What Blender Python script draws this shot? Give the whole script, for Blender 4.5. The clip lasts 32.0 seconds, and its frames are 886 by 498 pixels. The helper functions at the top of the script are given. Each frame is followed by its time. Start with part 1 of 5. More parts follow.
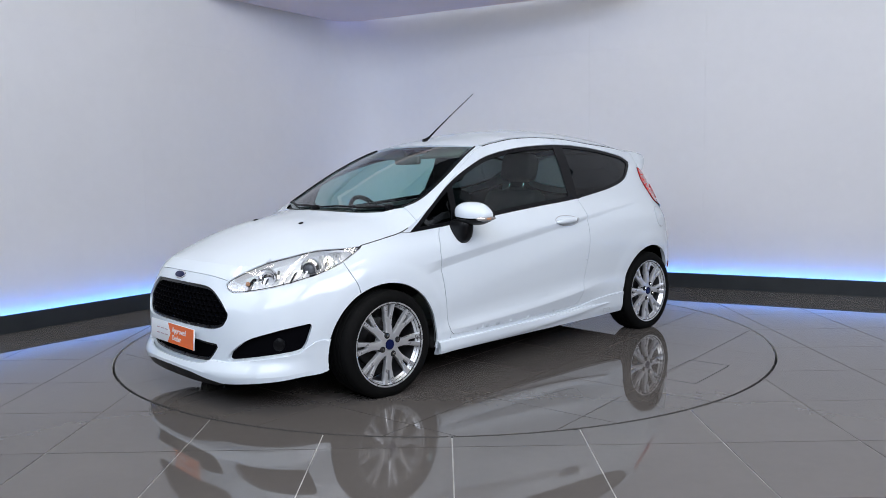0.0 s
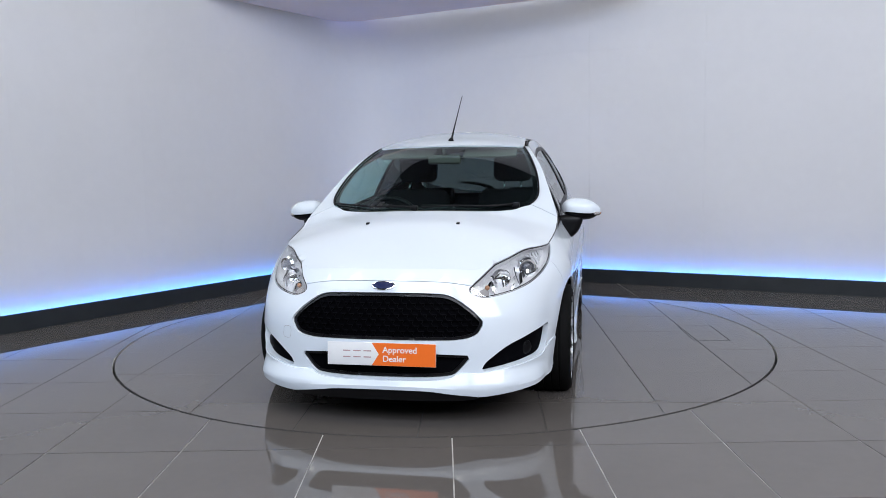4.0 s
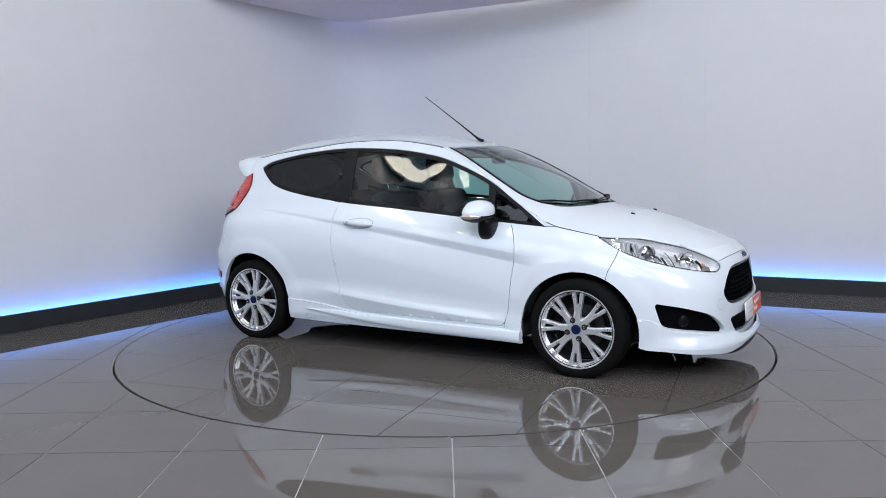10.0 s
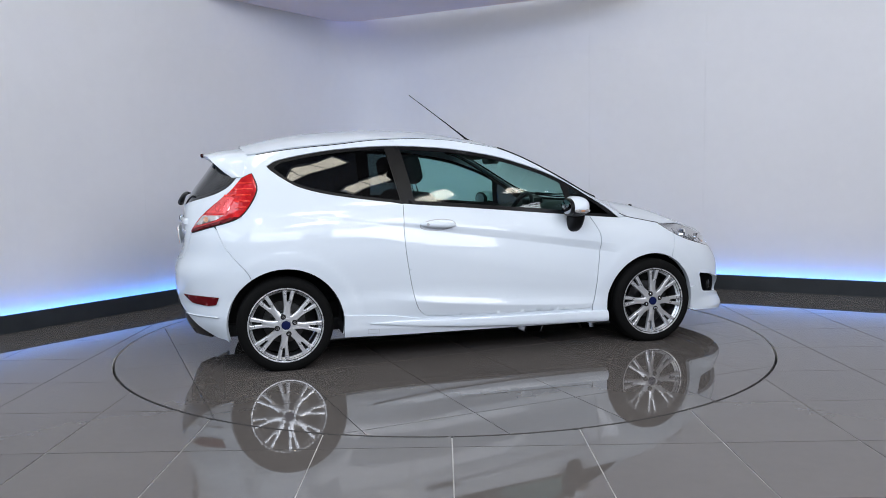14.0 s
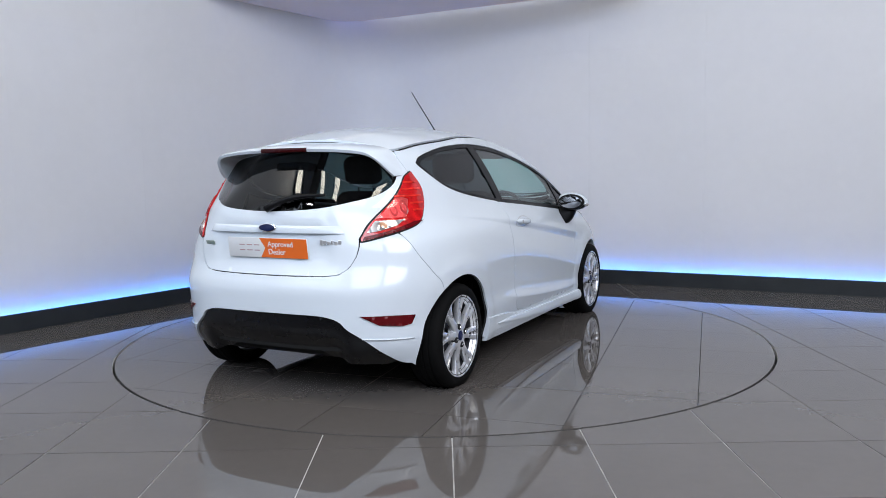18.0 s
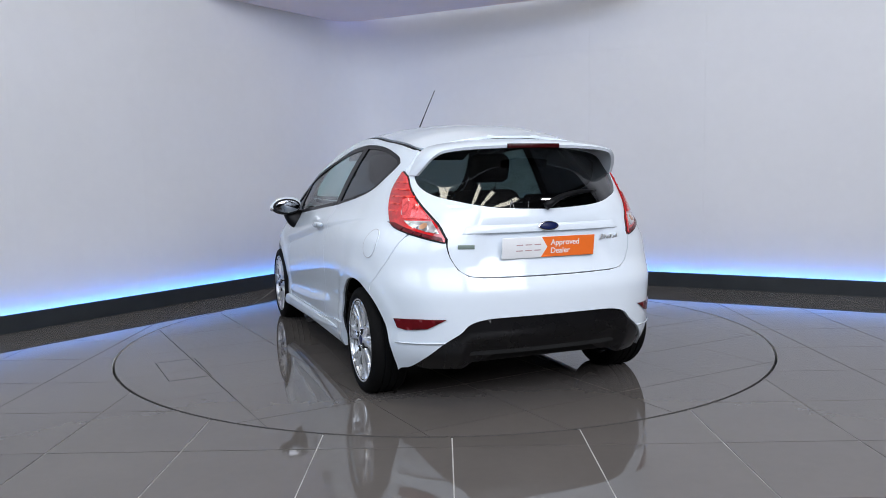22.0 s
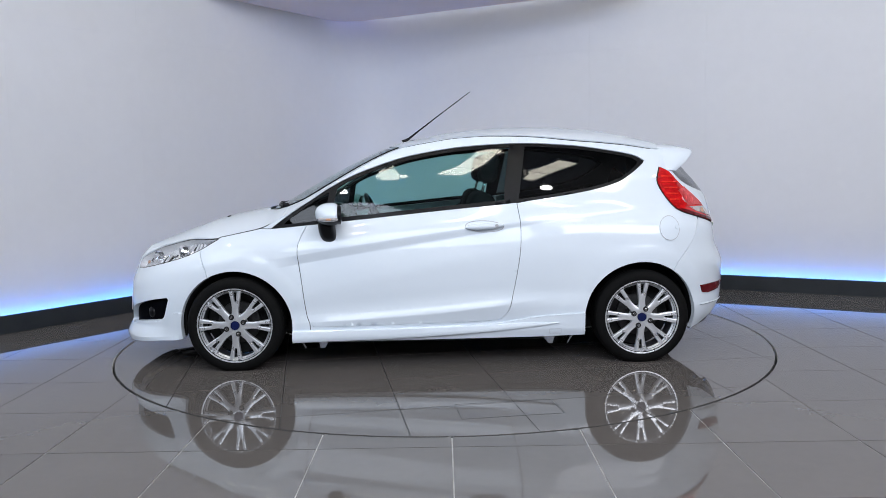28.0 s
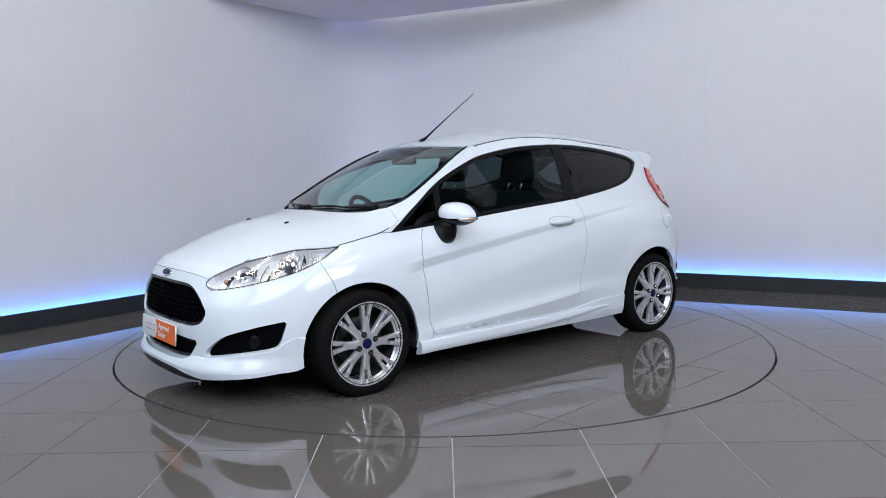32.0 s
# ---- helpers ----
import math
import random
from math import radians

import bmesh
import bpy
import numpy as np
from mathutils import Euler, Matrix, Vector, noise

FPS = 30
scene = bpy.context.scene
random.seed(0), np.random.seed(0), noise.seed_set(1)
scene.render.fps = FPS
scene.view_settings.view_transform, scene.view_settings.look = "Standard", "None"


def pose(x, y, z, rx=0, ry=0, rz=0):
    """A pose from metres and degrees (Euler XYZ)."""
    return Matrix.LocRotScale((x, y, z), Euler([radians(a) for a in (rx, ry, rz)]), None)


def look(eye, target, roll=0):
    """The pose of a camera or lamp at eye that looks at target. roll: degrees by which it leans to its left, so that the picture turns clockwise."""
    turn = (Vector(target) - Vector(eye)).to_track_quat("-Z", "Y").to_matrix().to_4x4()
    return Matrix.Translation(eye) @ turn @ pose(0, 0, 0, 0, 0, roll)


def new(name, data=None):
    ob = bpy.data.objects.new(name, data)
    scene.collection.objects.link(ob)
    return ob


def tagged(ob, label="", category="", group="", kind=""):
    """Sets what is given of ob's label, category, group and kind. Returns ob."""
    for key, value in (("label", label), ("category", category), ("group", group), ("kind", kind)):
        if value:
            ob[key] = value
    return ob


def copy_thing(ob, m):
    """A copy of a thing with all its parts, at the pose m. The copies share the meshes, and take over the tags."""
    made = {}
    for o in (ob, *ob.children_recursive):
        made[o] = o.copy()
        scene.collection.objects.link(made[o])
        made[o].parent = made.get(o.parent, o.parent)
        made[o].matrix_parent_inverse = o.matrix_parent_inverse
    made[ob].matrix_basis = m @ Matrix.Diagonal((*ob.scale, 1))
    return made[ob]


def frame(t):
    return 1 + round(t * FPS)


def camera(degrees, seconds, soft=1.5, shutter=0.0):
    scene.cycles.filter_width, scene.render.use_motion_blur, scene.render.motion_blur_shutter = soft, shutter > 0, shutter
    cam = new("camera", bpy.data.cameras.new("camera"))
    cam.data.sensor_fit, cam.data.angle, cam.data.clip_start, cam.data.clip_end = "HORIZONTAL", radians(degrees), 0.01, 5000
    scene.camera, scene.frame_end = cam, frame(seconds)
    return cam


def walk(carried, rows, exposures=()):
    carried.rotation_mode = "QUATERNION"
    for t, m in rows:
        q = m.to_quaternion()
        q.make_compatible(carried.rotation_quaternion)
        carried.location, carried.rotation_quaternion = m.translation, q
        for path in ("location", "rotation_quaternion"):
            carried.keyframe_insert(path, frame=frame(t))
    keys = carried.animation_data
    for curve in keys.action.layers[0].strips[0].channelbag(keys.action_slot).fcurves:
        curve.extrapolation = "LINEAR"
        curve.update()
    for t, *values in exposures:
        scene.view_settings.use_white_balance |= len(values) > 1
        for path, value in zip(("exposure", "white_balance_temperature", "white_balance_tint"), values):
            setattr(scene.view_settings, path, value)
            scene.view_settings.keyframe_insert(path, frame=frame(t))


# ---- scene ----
# ---------------------------------------------------------------- camera
cam = camera(58.354, 32.0, soft=0.65)
EYE = (0.0, -5.742, 1.204)
TILT = radians(5.707)
VIEW = look(EYE, (0.0, EYE[1] + math.cos(TILT), EYE[2] - math.sin(TILT)), roll=-0.922)
walk(cam, [(0.0, VIEW), (32.0, VIEW)])

# ---------------------------------------------------------------- world and lights
world = bpy.data.worlds.new("hall_world")
scene.world = world
world.use_nodes = True
world.node_tree.nodes["Background"].inputs[0].default_value = (0.75, 0.8, 0.9, 1)
world.node_tree.nodes["Background"].inputs[1].default_value = 0.0
scene.view_settings.exposure = 0.0


def lamp(name, eye, target, size, size_y, watts, colour):
    data = bpy.data.lights.new(name, "AREA")
    data.shape, data.size, data.size_y, data.energy, data.color = "RECTANGLE", size, size_y, watts, colour
    ob = new(name, data)
    ob.matrix_world = look(eye, target)
    return ob


# unseen soft fill lamps added behind and left of the camera; the roof lights and high-bay lamps under the hall roof
# glow by their material
ROOF = 6.0
ROOFLIGHTS = ((-4.3, -1.5), (-2.85, -2.05), (-1.35, -2.65), (0.18, -3.3), (1.66, -3.8), (3.15, -4.4))
HIGHBAYS = ((-4.5, -3.2), (-1.45, -4.25), (1.68, -4.55), (4.4, -3.4))
for lx, ly, aim, watts, tone in ((-5.0, -4.9, (0.2, -0.2, 1.0), 92, (0.85, 0.985, 1.18)), (-0.6, -6.2, (-0.2, 2.5, 1.4), 165, (0.89, 0.985, 1.15)), (3.4, -6.2, (1.7, 2.5, 1.4), 262, (0.955, 0.985, 1.09))):
    lamp("fill_lamp", (lx, ly, 4.0), aim, 3.4, 3.2, watts, tone)
# ---------------------------------------------------------------- materials


def nodes_of(name):
    m = bpy.data.materials.new(name)
    m.use_nodes = True
    nt = m.node_tree
    return m, nt, nt.nodes["Principled BSDF"]


def material(name, colour, rough=0.5, metal=0.0, coat=0.0, vary=0.06, scale=8.0, bump=0.0, bump_scale=60.0, emit=None, rough_vary=0.05, ior=1.5):
    """A surface with colour and roughness that vary at two scales and a fine relief."""
    m, nt, b = nodes_of(name)
    L, N = nt.links.new, nt.nodes.new
    tc = N("ShaderNodeTexCoord")
    n1, n2 = N("ShaderNodeTexNoise"), N("ShaderNodeTexNoise")
    n1.inputs["Scale"].default_value, n2.inputs["Scale"].default_value = scale, scale * 9
    n1.inputs["Detail"].default_value = 4
    L(tc.outputs["Object"], n1.inputs["Vector"])
    L(tc.outputs["Object"], n2.inputs["Vector"])
    mx = N("ShaderNodeMath")
    mx.operation = "MULTIPLY_ADD"
    mx.inputs[1].default_value = 0.4
    L(n2.outputs["Fac"], mx.inputs[0])
    L(n1.outputs["Fac"], mx.inputs[2])
    rm = N("ShaderNodeMapRange")
    rm.inputs["From Min"].default_value, rm.inputs["From Max"].default_value = 0.45, 0.95
    rm.inputs["To Min"].default_value, rm.inputs["To Max"].default_value = 1 - vary, 1 + vary
    L(mx.outputs[0], rm.inputs["Value"])
    mul = N("ShaderNodeVectorMath")
    mul.operation = "SCALE"
    mul.inputs[0].default_value = colour
    L(rm.outputs[0], mul.inputs["Scale"])
    L(mul.outputs[0], b.inputs["Base Color"])
    rr = N("ShaderNodeMapRange")
    rr.inputs["From Min"].default_value, rr.inputs["From Max"].default_value = 0.3, 0.7
    rr.inputs["To Min"].default_value, rr.inputs["To Max"].default_value = max(0.0, rough - rough_vary), rough + rough_vary
    L(n1.outputs["Fac"], rr.inputs["Value"])
    L(rr.outputs[0], b.inputs["Roughness"])
    b.inputs["Metallic"].default_value = metal
    b.inputs["IOR"].default_value = ior
    b.inputs["Coat Weight"].default_value = coat
    b.inputs["Coat Roughness"].default_value = 0.03
    if bump:
        n3, bp = N("ShaderNodeTexNoise"), N("ShaderNodeBump")
        n3.inputs["Scale"].default_value = bump_scale
        bp.inputs["Strength"].default_value, bp.inputs["Distance"].default_value = bump, 0.004
        L(tc.outputs["Object"], n3.inputs["Vector"])
        L(n3.outputs["Fac"], bp.inputs["Height"])
        L(bp.outputs[0], b.inputs["Normal"])
    if emit:
        b.inputs["Emission Color"].default_value = (*emit[:3], 1)
        b.inputs["Emission Strength"].default_value = emit[3]
    return m


def glass(name, tint, gloss=1.0):
    """Thin glazing: tinted see-through with a mirror sheen that grows at grazing angles."""
    m = bpy.data.materials.new(name)
    m.use_nodes = True
    nt = m.node_tree
    nt.nodes.remove(nt.nodes["Principled BSDF"])
    L, N = nt.links.new, nt.nodes.new
    tr, gl, lw, mix = N("ShaderNodeBsdfTransparent"), N("ShaderNodeBsdfGlossy"), N("ShaderNodeLayerWeight"), N("ShaderNodeMixShader")
    tr.inputs[0].default_value = (*tint, 1)
    gl.inputs[0].default_value = (gloss, gloss, gloss, 1)
    gl.inputs["Roughness"].default_value = 0.0
    lw.inputs["Blend"].default_value = 0.5
    pw, ma = N("ShaderNodeMath"), N("ShaderNodeMath")
    pw.operation, ma.operation = "POWER", "MULTIPLY_ADD"
    pw.inputs[1].default_value, ma.inputs[1].default_value, ma.inputs[2].default_value = 4.5, 0.90, 0.043
    L(lw.outputs["Facing"], pw.inputs[0])
    L(pw.outputs[0], ma.inputs[0])
    L(ma.outputs[0], mix.inputs[0])
    L(tr.outputs[0], mix.inputs[1])
    L(gl.outputs[0], mix.inputs[2])
    L(mix.outputs[0], nt.nodes["Material Output"].inputs[0])
    return m


PAINT = material("white_car_paint", (0.700, 0.757, 0.815), 0.85, coat=1.0, vary=0.004, scale=3, rough_vary=0.01, ior=1.08)
BLACK = material("black_plastic", (0.005, 0.005, 0.006), 0.38, ior=1.27, vary=0.15, scale=20, bump=0.05, bump_scale=400)
SATIN = material("satin_black_plastic", (0.004, 0.004, 0.005), 0.28, ior=1.45, vary=0.1, rough_vary=0.04)
GLOSSBLACK = material("gloss_black_trim", (0.006, 0.006, 0.007), 0.10, vary=0.1, rough_vary=0.02)
# underseal black, also the dark behind gaps and in the bolt recesses
SEAMBLACK = material("underseal_and_shade_black", (0.008, 0.008, 0.008), 0.8, vary=0.3)
RUBBER = material("tyre_rubber", (0.006, 0.006, 0.006), 0.75, ior=1.16, vary=0.2, scale=14, bump=0.1, bump_scale=180)
ALLOY = material("silver_alloy", (0.77, 0.78, 0.80), 0.30, metal=0.70, vary=0.05, scale=25)
STEEL = material("brake_steel", (0.10, 0.10, 0.10), 0.45, metal=1.0, vary=0.25, scale=30)
CHROME = material("chrome", (0.85, 0.85, 0.86), 0.06, metal=1.0, vary=0.02, rough_vary=0.02)
REFLECTOR = material("lamp_reflector", (0.92, 0.92, 0.93), 0.10, metal=0.6, vary=0.12, scale=40)
CLEAR = glass("clear_lamp_lens", (0.93, 0.94, 0.95))
GREEN = glass("green_tinted_glass", (0.52, 0.75, 0.71))
SCREEN = glass("windscreen_glass", (0.68, 0.85, 0.81))
PRIVACY = glass("dark_privacy_glass", (0.08, 0.088, 0.095), 0.7)
RED = material("red_lens", (0.55, 0.010, 0.012), 0.14, coat=1.0, vary=0.5, scale=14, rough_vary=0.05, bump=0.3, bump_scale=45)
DARKRED = material("dark_red_lens", (0.11, 0.004, 0.007), 0.2, ior=1.35, vary=0.15, scale=30, rough_vary=0.03)
SILVERLENS = material("silver_lens", (0.62, 0.58, 0.56), 0.18, metal=0.6, coat=1.0, vary=0.2, scale=40)
CLOTH = material("charcoal_seat_cloth", (0.007, 0.007, 0.0085), 0.9, ior=1.2, vary=0.25, scale=30, bump=0.3, bump_scale=500)
DASH = material("dark_grey_dashboard", (0.044, 0.040, 0.037), 0.6, vary=0.12, scale=20, bump=0.15, bump_scale=500)
LINING = material("pale_headlining", (0.12, 0.112, 0.10), 0.9, vary=0.06, scale=20)
ORANGE = material("orange_print", (0.86, 0.16, 0.02), 0.35, vary=0.03)
WHITEPLATE = material("white_print", (0.78, 0.78, 0.78), 0.35, vary=0.03)
BLUEBADGE = material("blue_badge", (0.007, 0.012, 0.06), 0.30, ior=1.3, vary=0.1)
WALLPAINT = material("pale_wall_paint", (0.72, 0.72, 0.745), 0.55, vary=0.025, scale=1.2, bump=0.02, bump_scale=300)
CEILPAINT = material("white_ceiling_paint", (0.84, 0.71, 0.68), 0.8, vary=0.02, scale=1.5)
SKIRT = material("dark_grey_skirting", (0.022, 0.026, 0.030), 0.4, vary=0.12, scale=6)
LIGHTGROUT = material("pale_grout", (0.55, 0.53, 0.51), 0.9, vary=0.15, scale=20)
GROUT = material("dark_grout", (0.035, 0.034, 0.033), 0.7, vary=0.3, scale=30)
COVE = material("violet_led_strip", (0.3, 0.3, 0.9), 0.5, emit=(0.34, 0.36, 1.0, 15.0))
LED = material("blue_led_strip", (0.1, 0.3, 0.9), 0.5, emit=(0.04, 0.28, 1.0, 21.0))
BARREL = material("wheel_barrel_grey", (0.10, 0.10, 0.11), 0.35, metal=0.7, vary=0.15, scale=20)
GRILLEBLACK = material("grille_black", (0.003, 0.003, 0.004), 0.5, ior=1.05, vary=0.2)
LIT = material("lit_lamp_diffuser", (0.9, 0.9, 0.9), 0.5, emit=(1.0, 0.985, 0.97, 60.0))
SKYSHEET = material("lit_translucent_sheet", (0.8, 0.78, 0.7), 0.5, emit=(1.0, 0.955, 0.83, 11.0))
LAMPFRAME = material("white_lamp_frame", (0.75, 0.75, 0.75), 0.4)


# ---------------------------------------------------------------- mesh helpers
def part(name, bm, mat, parent=None, label="", smooth=True):
    """Links a bmesh as one mesh object, under parent if given."""
    me = bpy.data.meshes.new(name)
    if smooth:
        for f in bm.faces:
            f.smooth = True
    bm.to_mesh(me)
    bm.free()
    for m in mat if isinstance(mat, (list, tuple)) else (mat,):
        me.materials.append(m)
    ob = new(name, me)
    ob.parent = parent
    if label:
        ob["label"] = label
    return ob


def empty(name, m=None):
    ob = new(name)
    ob.empty_display_size = 0.1
    if m is not None:
        ob.matrix_world = m
    return ob


def sharpen(bm, degrees=35):
    for e in bm.edges:
        if len(e.link_faces) == 2 and e.calc_face_angle(0) > radians(degrees):
            e.smooth = False


def box_bm(x0, y0, z0, x1, y1, z1, bevel=0.0, seg=2):
    bm = bmesh.new()
    bmesh.ops.create_cube(bm, size=1)
    bmesh.ops.transform(bm, matrix=Matrix.Translation(((x0 + x1) / 2, (y0 + y1) / 2, (z0 + z1) / 2)) @ Matrix.Diagonal((x1 - x0, y1 - y0, z1 - z0, 1)), verts=bm.verts)
    if bevel:
        bmesh.ops.bevel(bm, geom=list(bm.edges), offset=bevel, segments=seg, affect="EDGES", profile=0.5)
    return bm


def prism(poly, z0, z1, bevel=0.0):
    """A flat polygon (x, y) pulled up from z0 to z1."""
    bm = bmesh.new()
    low = [bm.verts.new((x, y, z0)) for x, y in poly]
    high = [bm.verts.new((x, y, z1)) for x, y in poly]
    n = len(poly)
    bm.faces.new(high)
    bm.faces.new(low[::-1])
    for i in range(n):
        bm.faces.new((low[i], low[(i + 1) % n], high[(i + 1) % n], high[i]))
    bmesh.ops.recalc_face_normals(bm, faces=bm.faces)
    if bevel:
        bmesh.ops.bevel(bm, geom=[e for e in bm.edges if abs(e.verts[0].co.z - e.verts[1].co.z) < 1e-6], offset=bevel, segments=2, affect="EDGES", profile=0.5)
    return bm


def lathe(profile, steps=48, axis="y"):
    """Turns (radius, along) pairs round an axis."""
    bm = bmesh.new()
    rings = []
    for i in range(steps):
        a = 2 * math.pi * i / steps
        c, s = math.cos(a), math.sin(a)
        rings.append([bm.verts.new((r * c, h, r * s) if axis == "y" else (r * c, r * s, h)) for r, h in profile])
    for i in range(steps):
        a, b = rings[i], rings[(i + 1) % steps]
        for j in range(len(profile) - 1):
            bm.faces.new((a[j], a[j + 1], b[j + 1], b[j]))
    bmesh.ops.remove_doubles(bm, verts=bm.verts, dist=1e-6)
    bmesh.ops.recalc_face_normals(bm, faces=bm.faces)
    sharpen(bm, 40)
    return bm


def tube(points, radius, sides=8, closed=False):
    """A round bar along points; radius may be a list."""
    bm = bmesh.new()
    pts = [Vector(p) for p in points]
    n = len(pts)
    rad = radius if isinstance(radius, (list, tuple)) else [radius] * n
    rings = []
    for i, p in enumerate(pts):
        a = pts[i - 1] if i or closed else p
        b = pts[(i + 1) % n] if i < n - 1 or closed else p
        d = (b - a).normalized()
        u = d.cross(Vector((0, 0, 1)) if abs(d.z) < 0.9 else Vector((1, 0, 0))).normalized()
        v = d.cross(u)
        rings.append([bm.verts.new(p + rad[i] * (math.cos(2 * math.pi * k / sides) * u + math.sin(2 * math.pi * k / sides) * v)) for k in range(sides)])
    for i in range(n if closed else n - 1):
        a, b = rings[i], rings[(i + 1) % n]
        for k in range(sides):
            bm.faces.new((a[k], a[(k + 1) % sides], b[(k + 1) % sides], b[k]))
    if not closed:
        bm.faces.new(rings[0][::-1])
        bm.faces.new(rings[-1])
    bmesh.ops.recalc_face_normals(bm, faces=bm.faces)
    return bm


def merge(*bms):
    out = bmesh.new()
    for b in bms:
        me = bpy.data.meshes.new("tmp")
        b.to_mesh(me)
        b.free()
        out.from_mesh(me)
        bpy.data.meshes.remove(me)
    return out


def moved(bm, m):
    bmesh.ops.transform(bm, matrix=m, verts=bm.verts)
    return bm


# ---------------------------------------------------------------- the room
CEIL = 2.885
LDIR, RDIR = Vector((math.cos(radians(54.9)), math.sin(radians(54.9)), 0)), Vector((math.cos(radians(-27.6)), math.sin(radians(-27.6)), 0))
CORNER = Vector((-0.90, 3.873, 0))


def wall_path(setback=0.0, far=9.0):
    """Plan line of the two walls with their rounded corner; setback moves it into the room."""
    nl, nr = Vector((LDIR.y, -LDIR.x, 0)), Vector((RDIR.y, -RDIR.x, 0))
    r = 0.81 - setback
    t1, t2 = CORNER - LDIR * 0.71, CORNER + RDIR * 0.71
    centre = t1 + nl * 0.81
    pts = [t1 - LDIR * far + nl * setback, t1 - LDIR * 2.5 + nl * setback]
    a0 = math.atan2(-nl.y, -nl.x)
    a1 = math.atan2(-nr.y, -nr.x)
    for i in range(17):
        a = a0 + (a1 - a0) * i / 16
        pts.append(centre + Vector((math.cos(a), math.sin(a), 0)) * r)
    pts += [t2 + RDIR * 2.5 + nr * setback, t2 + RDIR * far + nr * setback]
    return pts


def ribbon_bm(outer, inner, z0, z1):
    """A standing slab between two plan lines."""
    bm = bmesh.new()
    rows = [[bm.verts.new((p.x, p.y, z)) for p in line] for line, z in ((inner, z0), (inner, z1), (outer, z1), (outer, z0))]
    for k in range(4):
        a, b = rows[k], rows[(k + 1) % 4]
        for i in range(len(a) - 1):
            bm.faces.new((a[i], a[i + 1], b[i + 1], b[i]))
    for i in (0, -1):
        bm.faces.new([r[i] for r in rows])
    bmesh.ops.recalc_face_normals(bm, faces=bm.faces)
    sharpen(bm, 30)
    return bm


def build_room():
    w = part("wall_back", ribbon_bm(wall_path(-0.20), wall_path(-0.04), 0.0, 6.0), WALLPAINT)
    tagged(w, "pale grey studio wall with a rounded corner", "wall", kind="structure")
    build_boards(w)
    s = part("baseboard", ribbon_bm(wall_path(0.035), wall_path(0.055), 0.0, 0.142), SKIRT)
    tagged(s, "dark grey skirting with a hidden light strip behind", "skirting", kind="structure")
    led = part("led_strip", ribbon_bm(wall_path(0.0), wall_path(0.025), 0.100, 0.107), LED)
    tagged(led, "glowing blue light strip behind the skirting", "light strip", kind="structure")
    # hall walls behind and beside the camera
    for i, (x0, y0, x1, y1) in enumerate(((-12, -14.2, 12, -14), (-12.2, -14, -12, 6), (12, -14, 12.2, 6), (-12, 6, 12, 6.2))):
        h = part("wall_hall_%d" % (i + 1), box_bm(x0, y0, 0, x1, y1, 6.0), HALLPAINT)
        tagged(h, "plain hall wall around the stage", "wall", kind="structure")
    c = part("ceiling_hall", box_bm(-12.2, -14.2, 6.0, 12.2, 6.2, 6.2), HALLPAINT)
    tagged(c, "plain grey hall roof", "ceiling", kind="structure")
    # floating ceiling panel above the stage, rounded at its back corner
    nl, nr = Vector((LDIR.y, -LDIR.x, 0)), Vector((RDIR.y, -RDIR.x, 0))
    a, b = Vector((-1.25, 3.30, 0)), Vector((-0.72, 3.33, 0))
    back = [a - LDIR * 5.5, a]
    ctrl = Vector((-1.07, 3.53, 0))
    for i in range(1, 12):
        t = i / 12
        back.append((1 - t) ** 2 * a + 2 * t * (1 - t) * ctrl + t * t * b)
    back += [b, b + RDIR * 6.0]
    poly = [(p.x, p.y) for p in back]
    poly = [q for q in poly if q[1] > PANEL_FRONT]
    poly = [(poly[0][0] - (poly[0][1] - PANEL_FRONT) / math.tan(radians(54.9)), PANEL_FRONT)] + poly + [(poly[-1][0] + (poly[-1][1] - PANEL_FRONT) / math.tan(radians(27.6)), PANEL_FRONT)]
    p = part("ceiling", prism(poly, CEIL, CEIL + 0.12), CEILPAINT, smooth=False)
    tagged(p, "white floating ceiling panel with a rounded corner", "ceiling", kind="structure")
    rear = [q for q in back if q.y > PANEL_FRONT]
    front = [q + Vector((0, -0.03, 0)) for q in rear]
    strip = part("cove_strip", ribbon_bm(rear, front, CEIL + 0.121, CEIL + 0.135), COVE)
    tagged(strip, "violet light strip on the ceiling panel's back edge", "light strip", kind="structure")


def build_boards(wall):
    """Wall boards 1.16 m wide and 2.4 m high, with fine open joints."""
    w, joint = 1.158, 0.0009
    for d, n, first, count in ((RDIR, Vector((RDIR.y, -RDIR.x, 0)), (Vector((2.562, 2.063, 0)) - CORNER).dot(RDIR), 4), (-LDIR, Vector((LDIR.y, -LDIR.x, 0)), 0.715 + 1.158, 4)):
        joint = 0.0006 if d is RDIR else 0.0002
        k0 = -int((first - 0.72) // w)
        for k in range(k0, count):
            for z0, z1 in ((0.0, 2.405), (2.405, 4.8)):
                a = CORNER + d * (first + k * w + joint) + n * -0.04
                b = CORNER + d * (first + (k + 1) * w - joint) + n * -0.04
                poly = [(a.x, a.y), (b.x, b.y), (b.x + n.x * 0.003, b.y + n.y * 0.003), (a.x + n.x * 0.003, a.y + n.y * 0.003)]
                part("wall_board", prism(poly, z0 + joint, z1 - joint), WALLPAINT, wall, smooth=False)


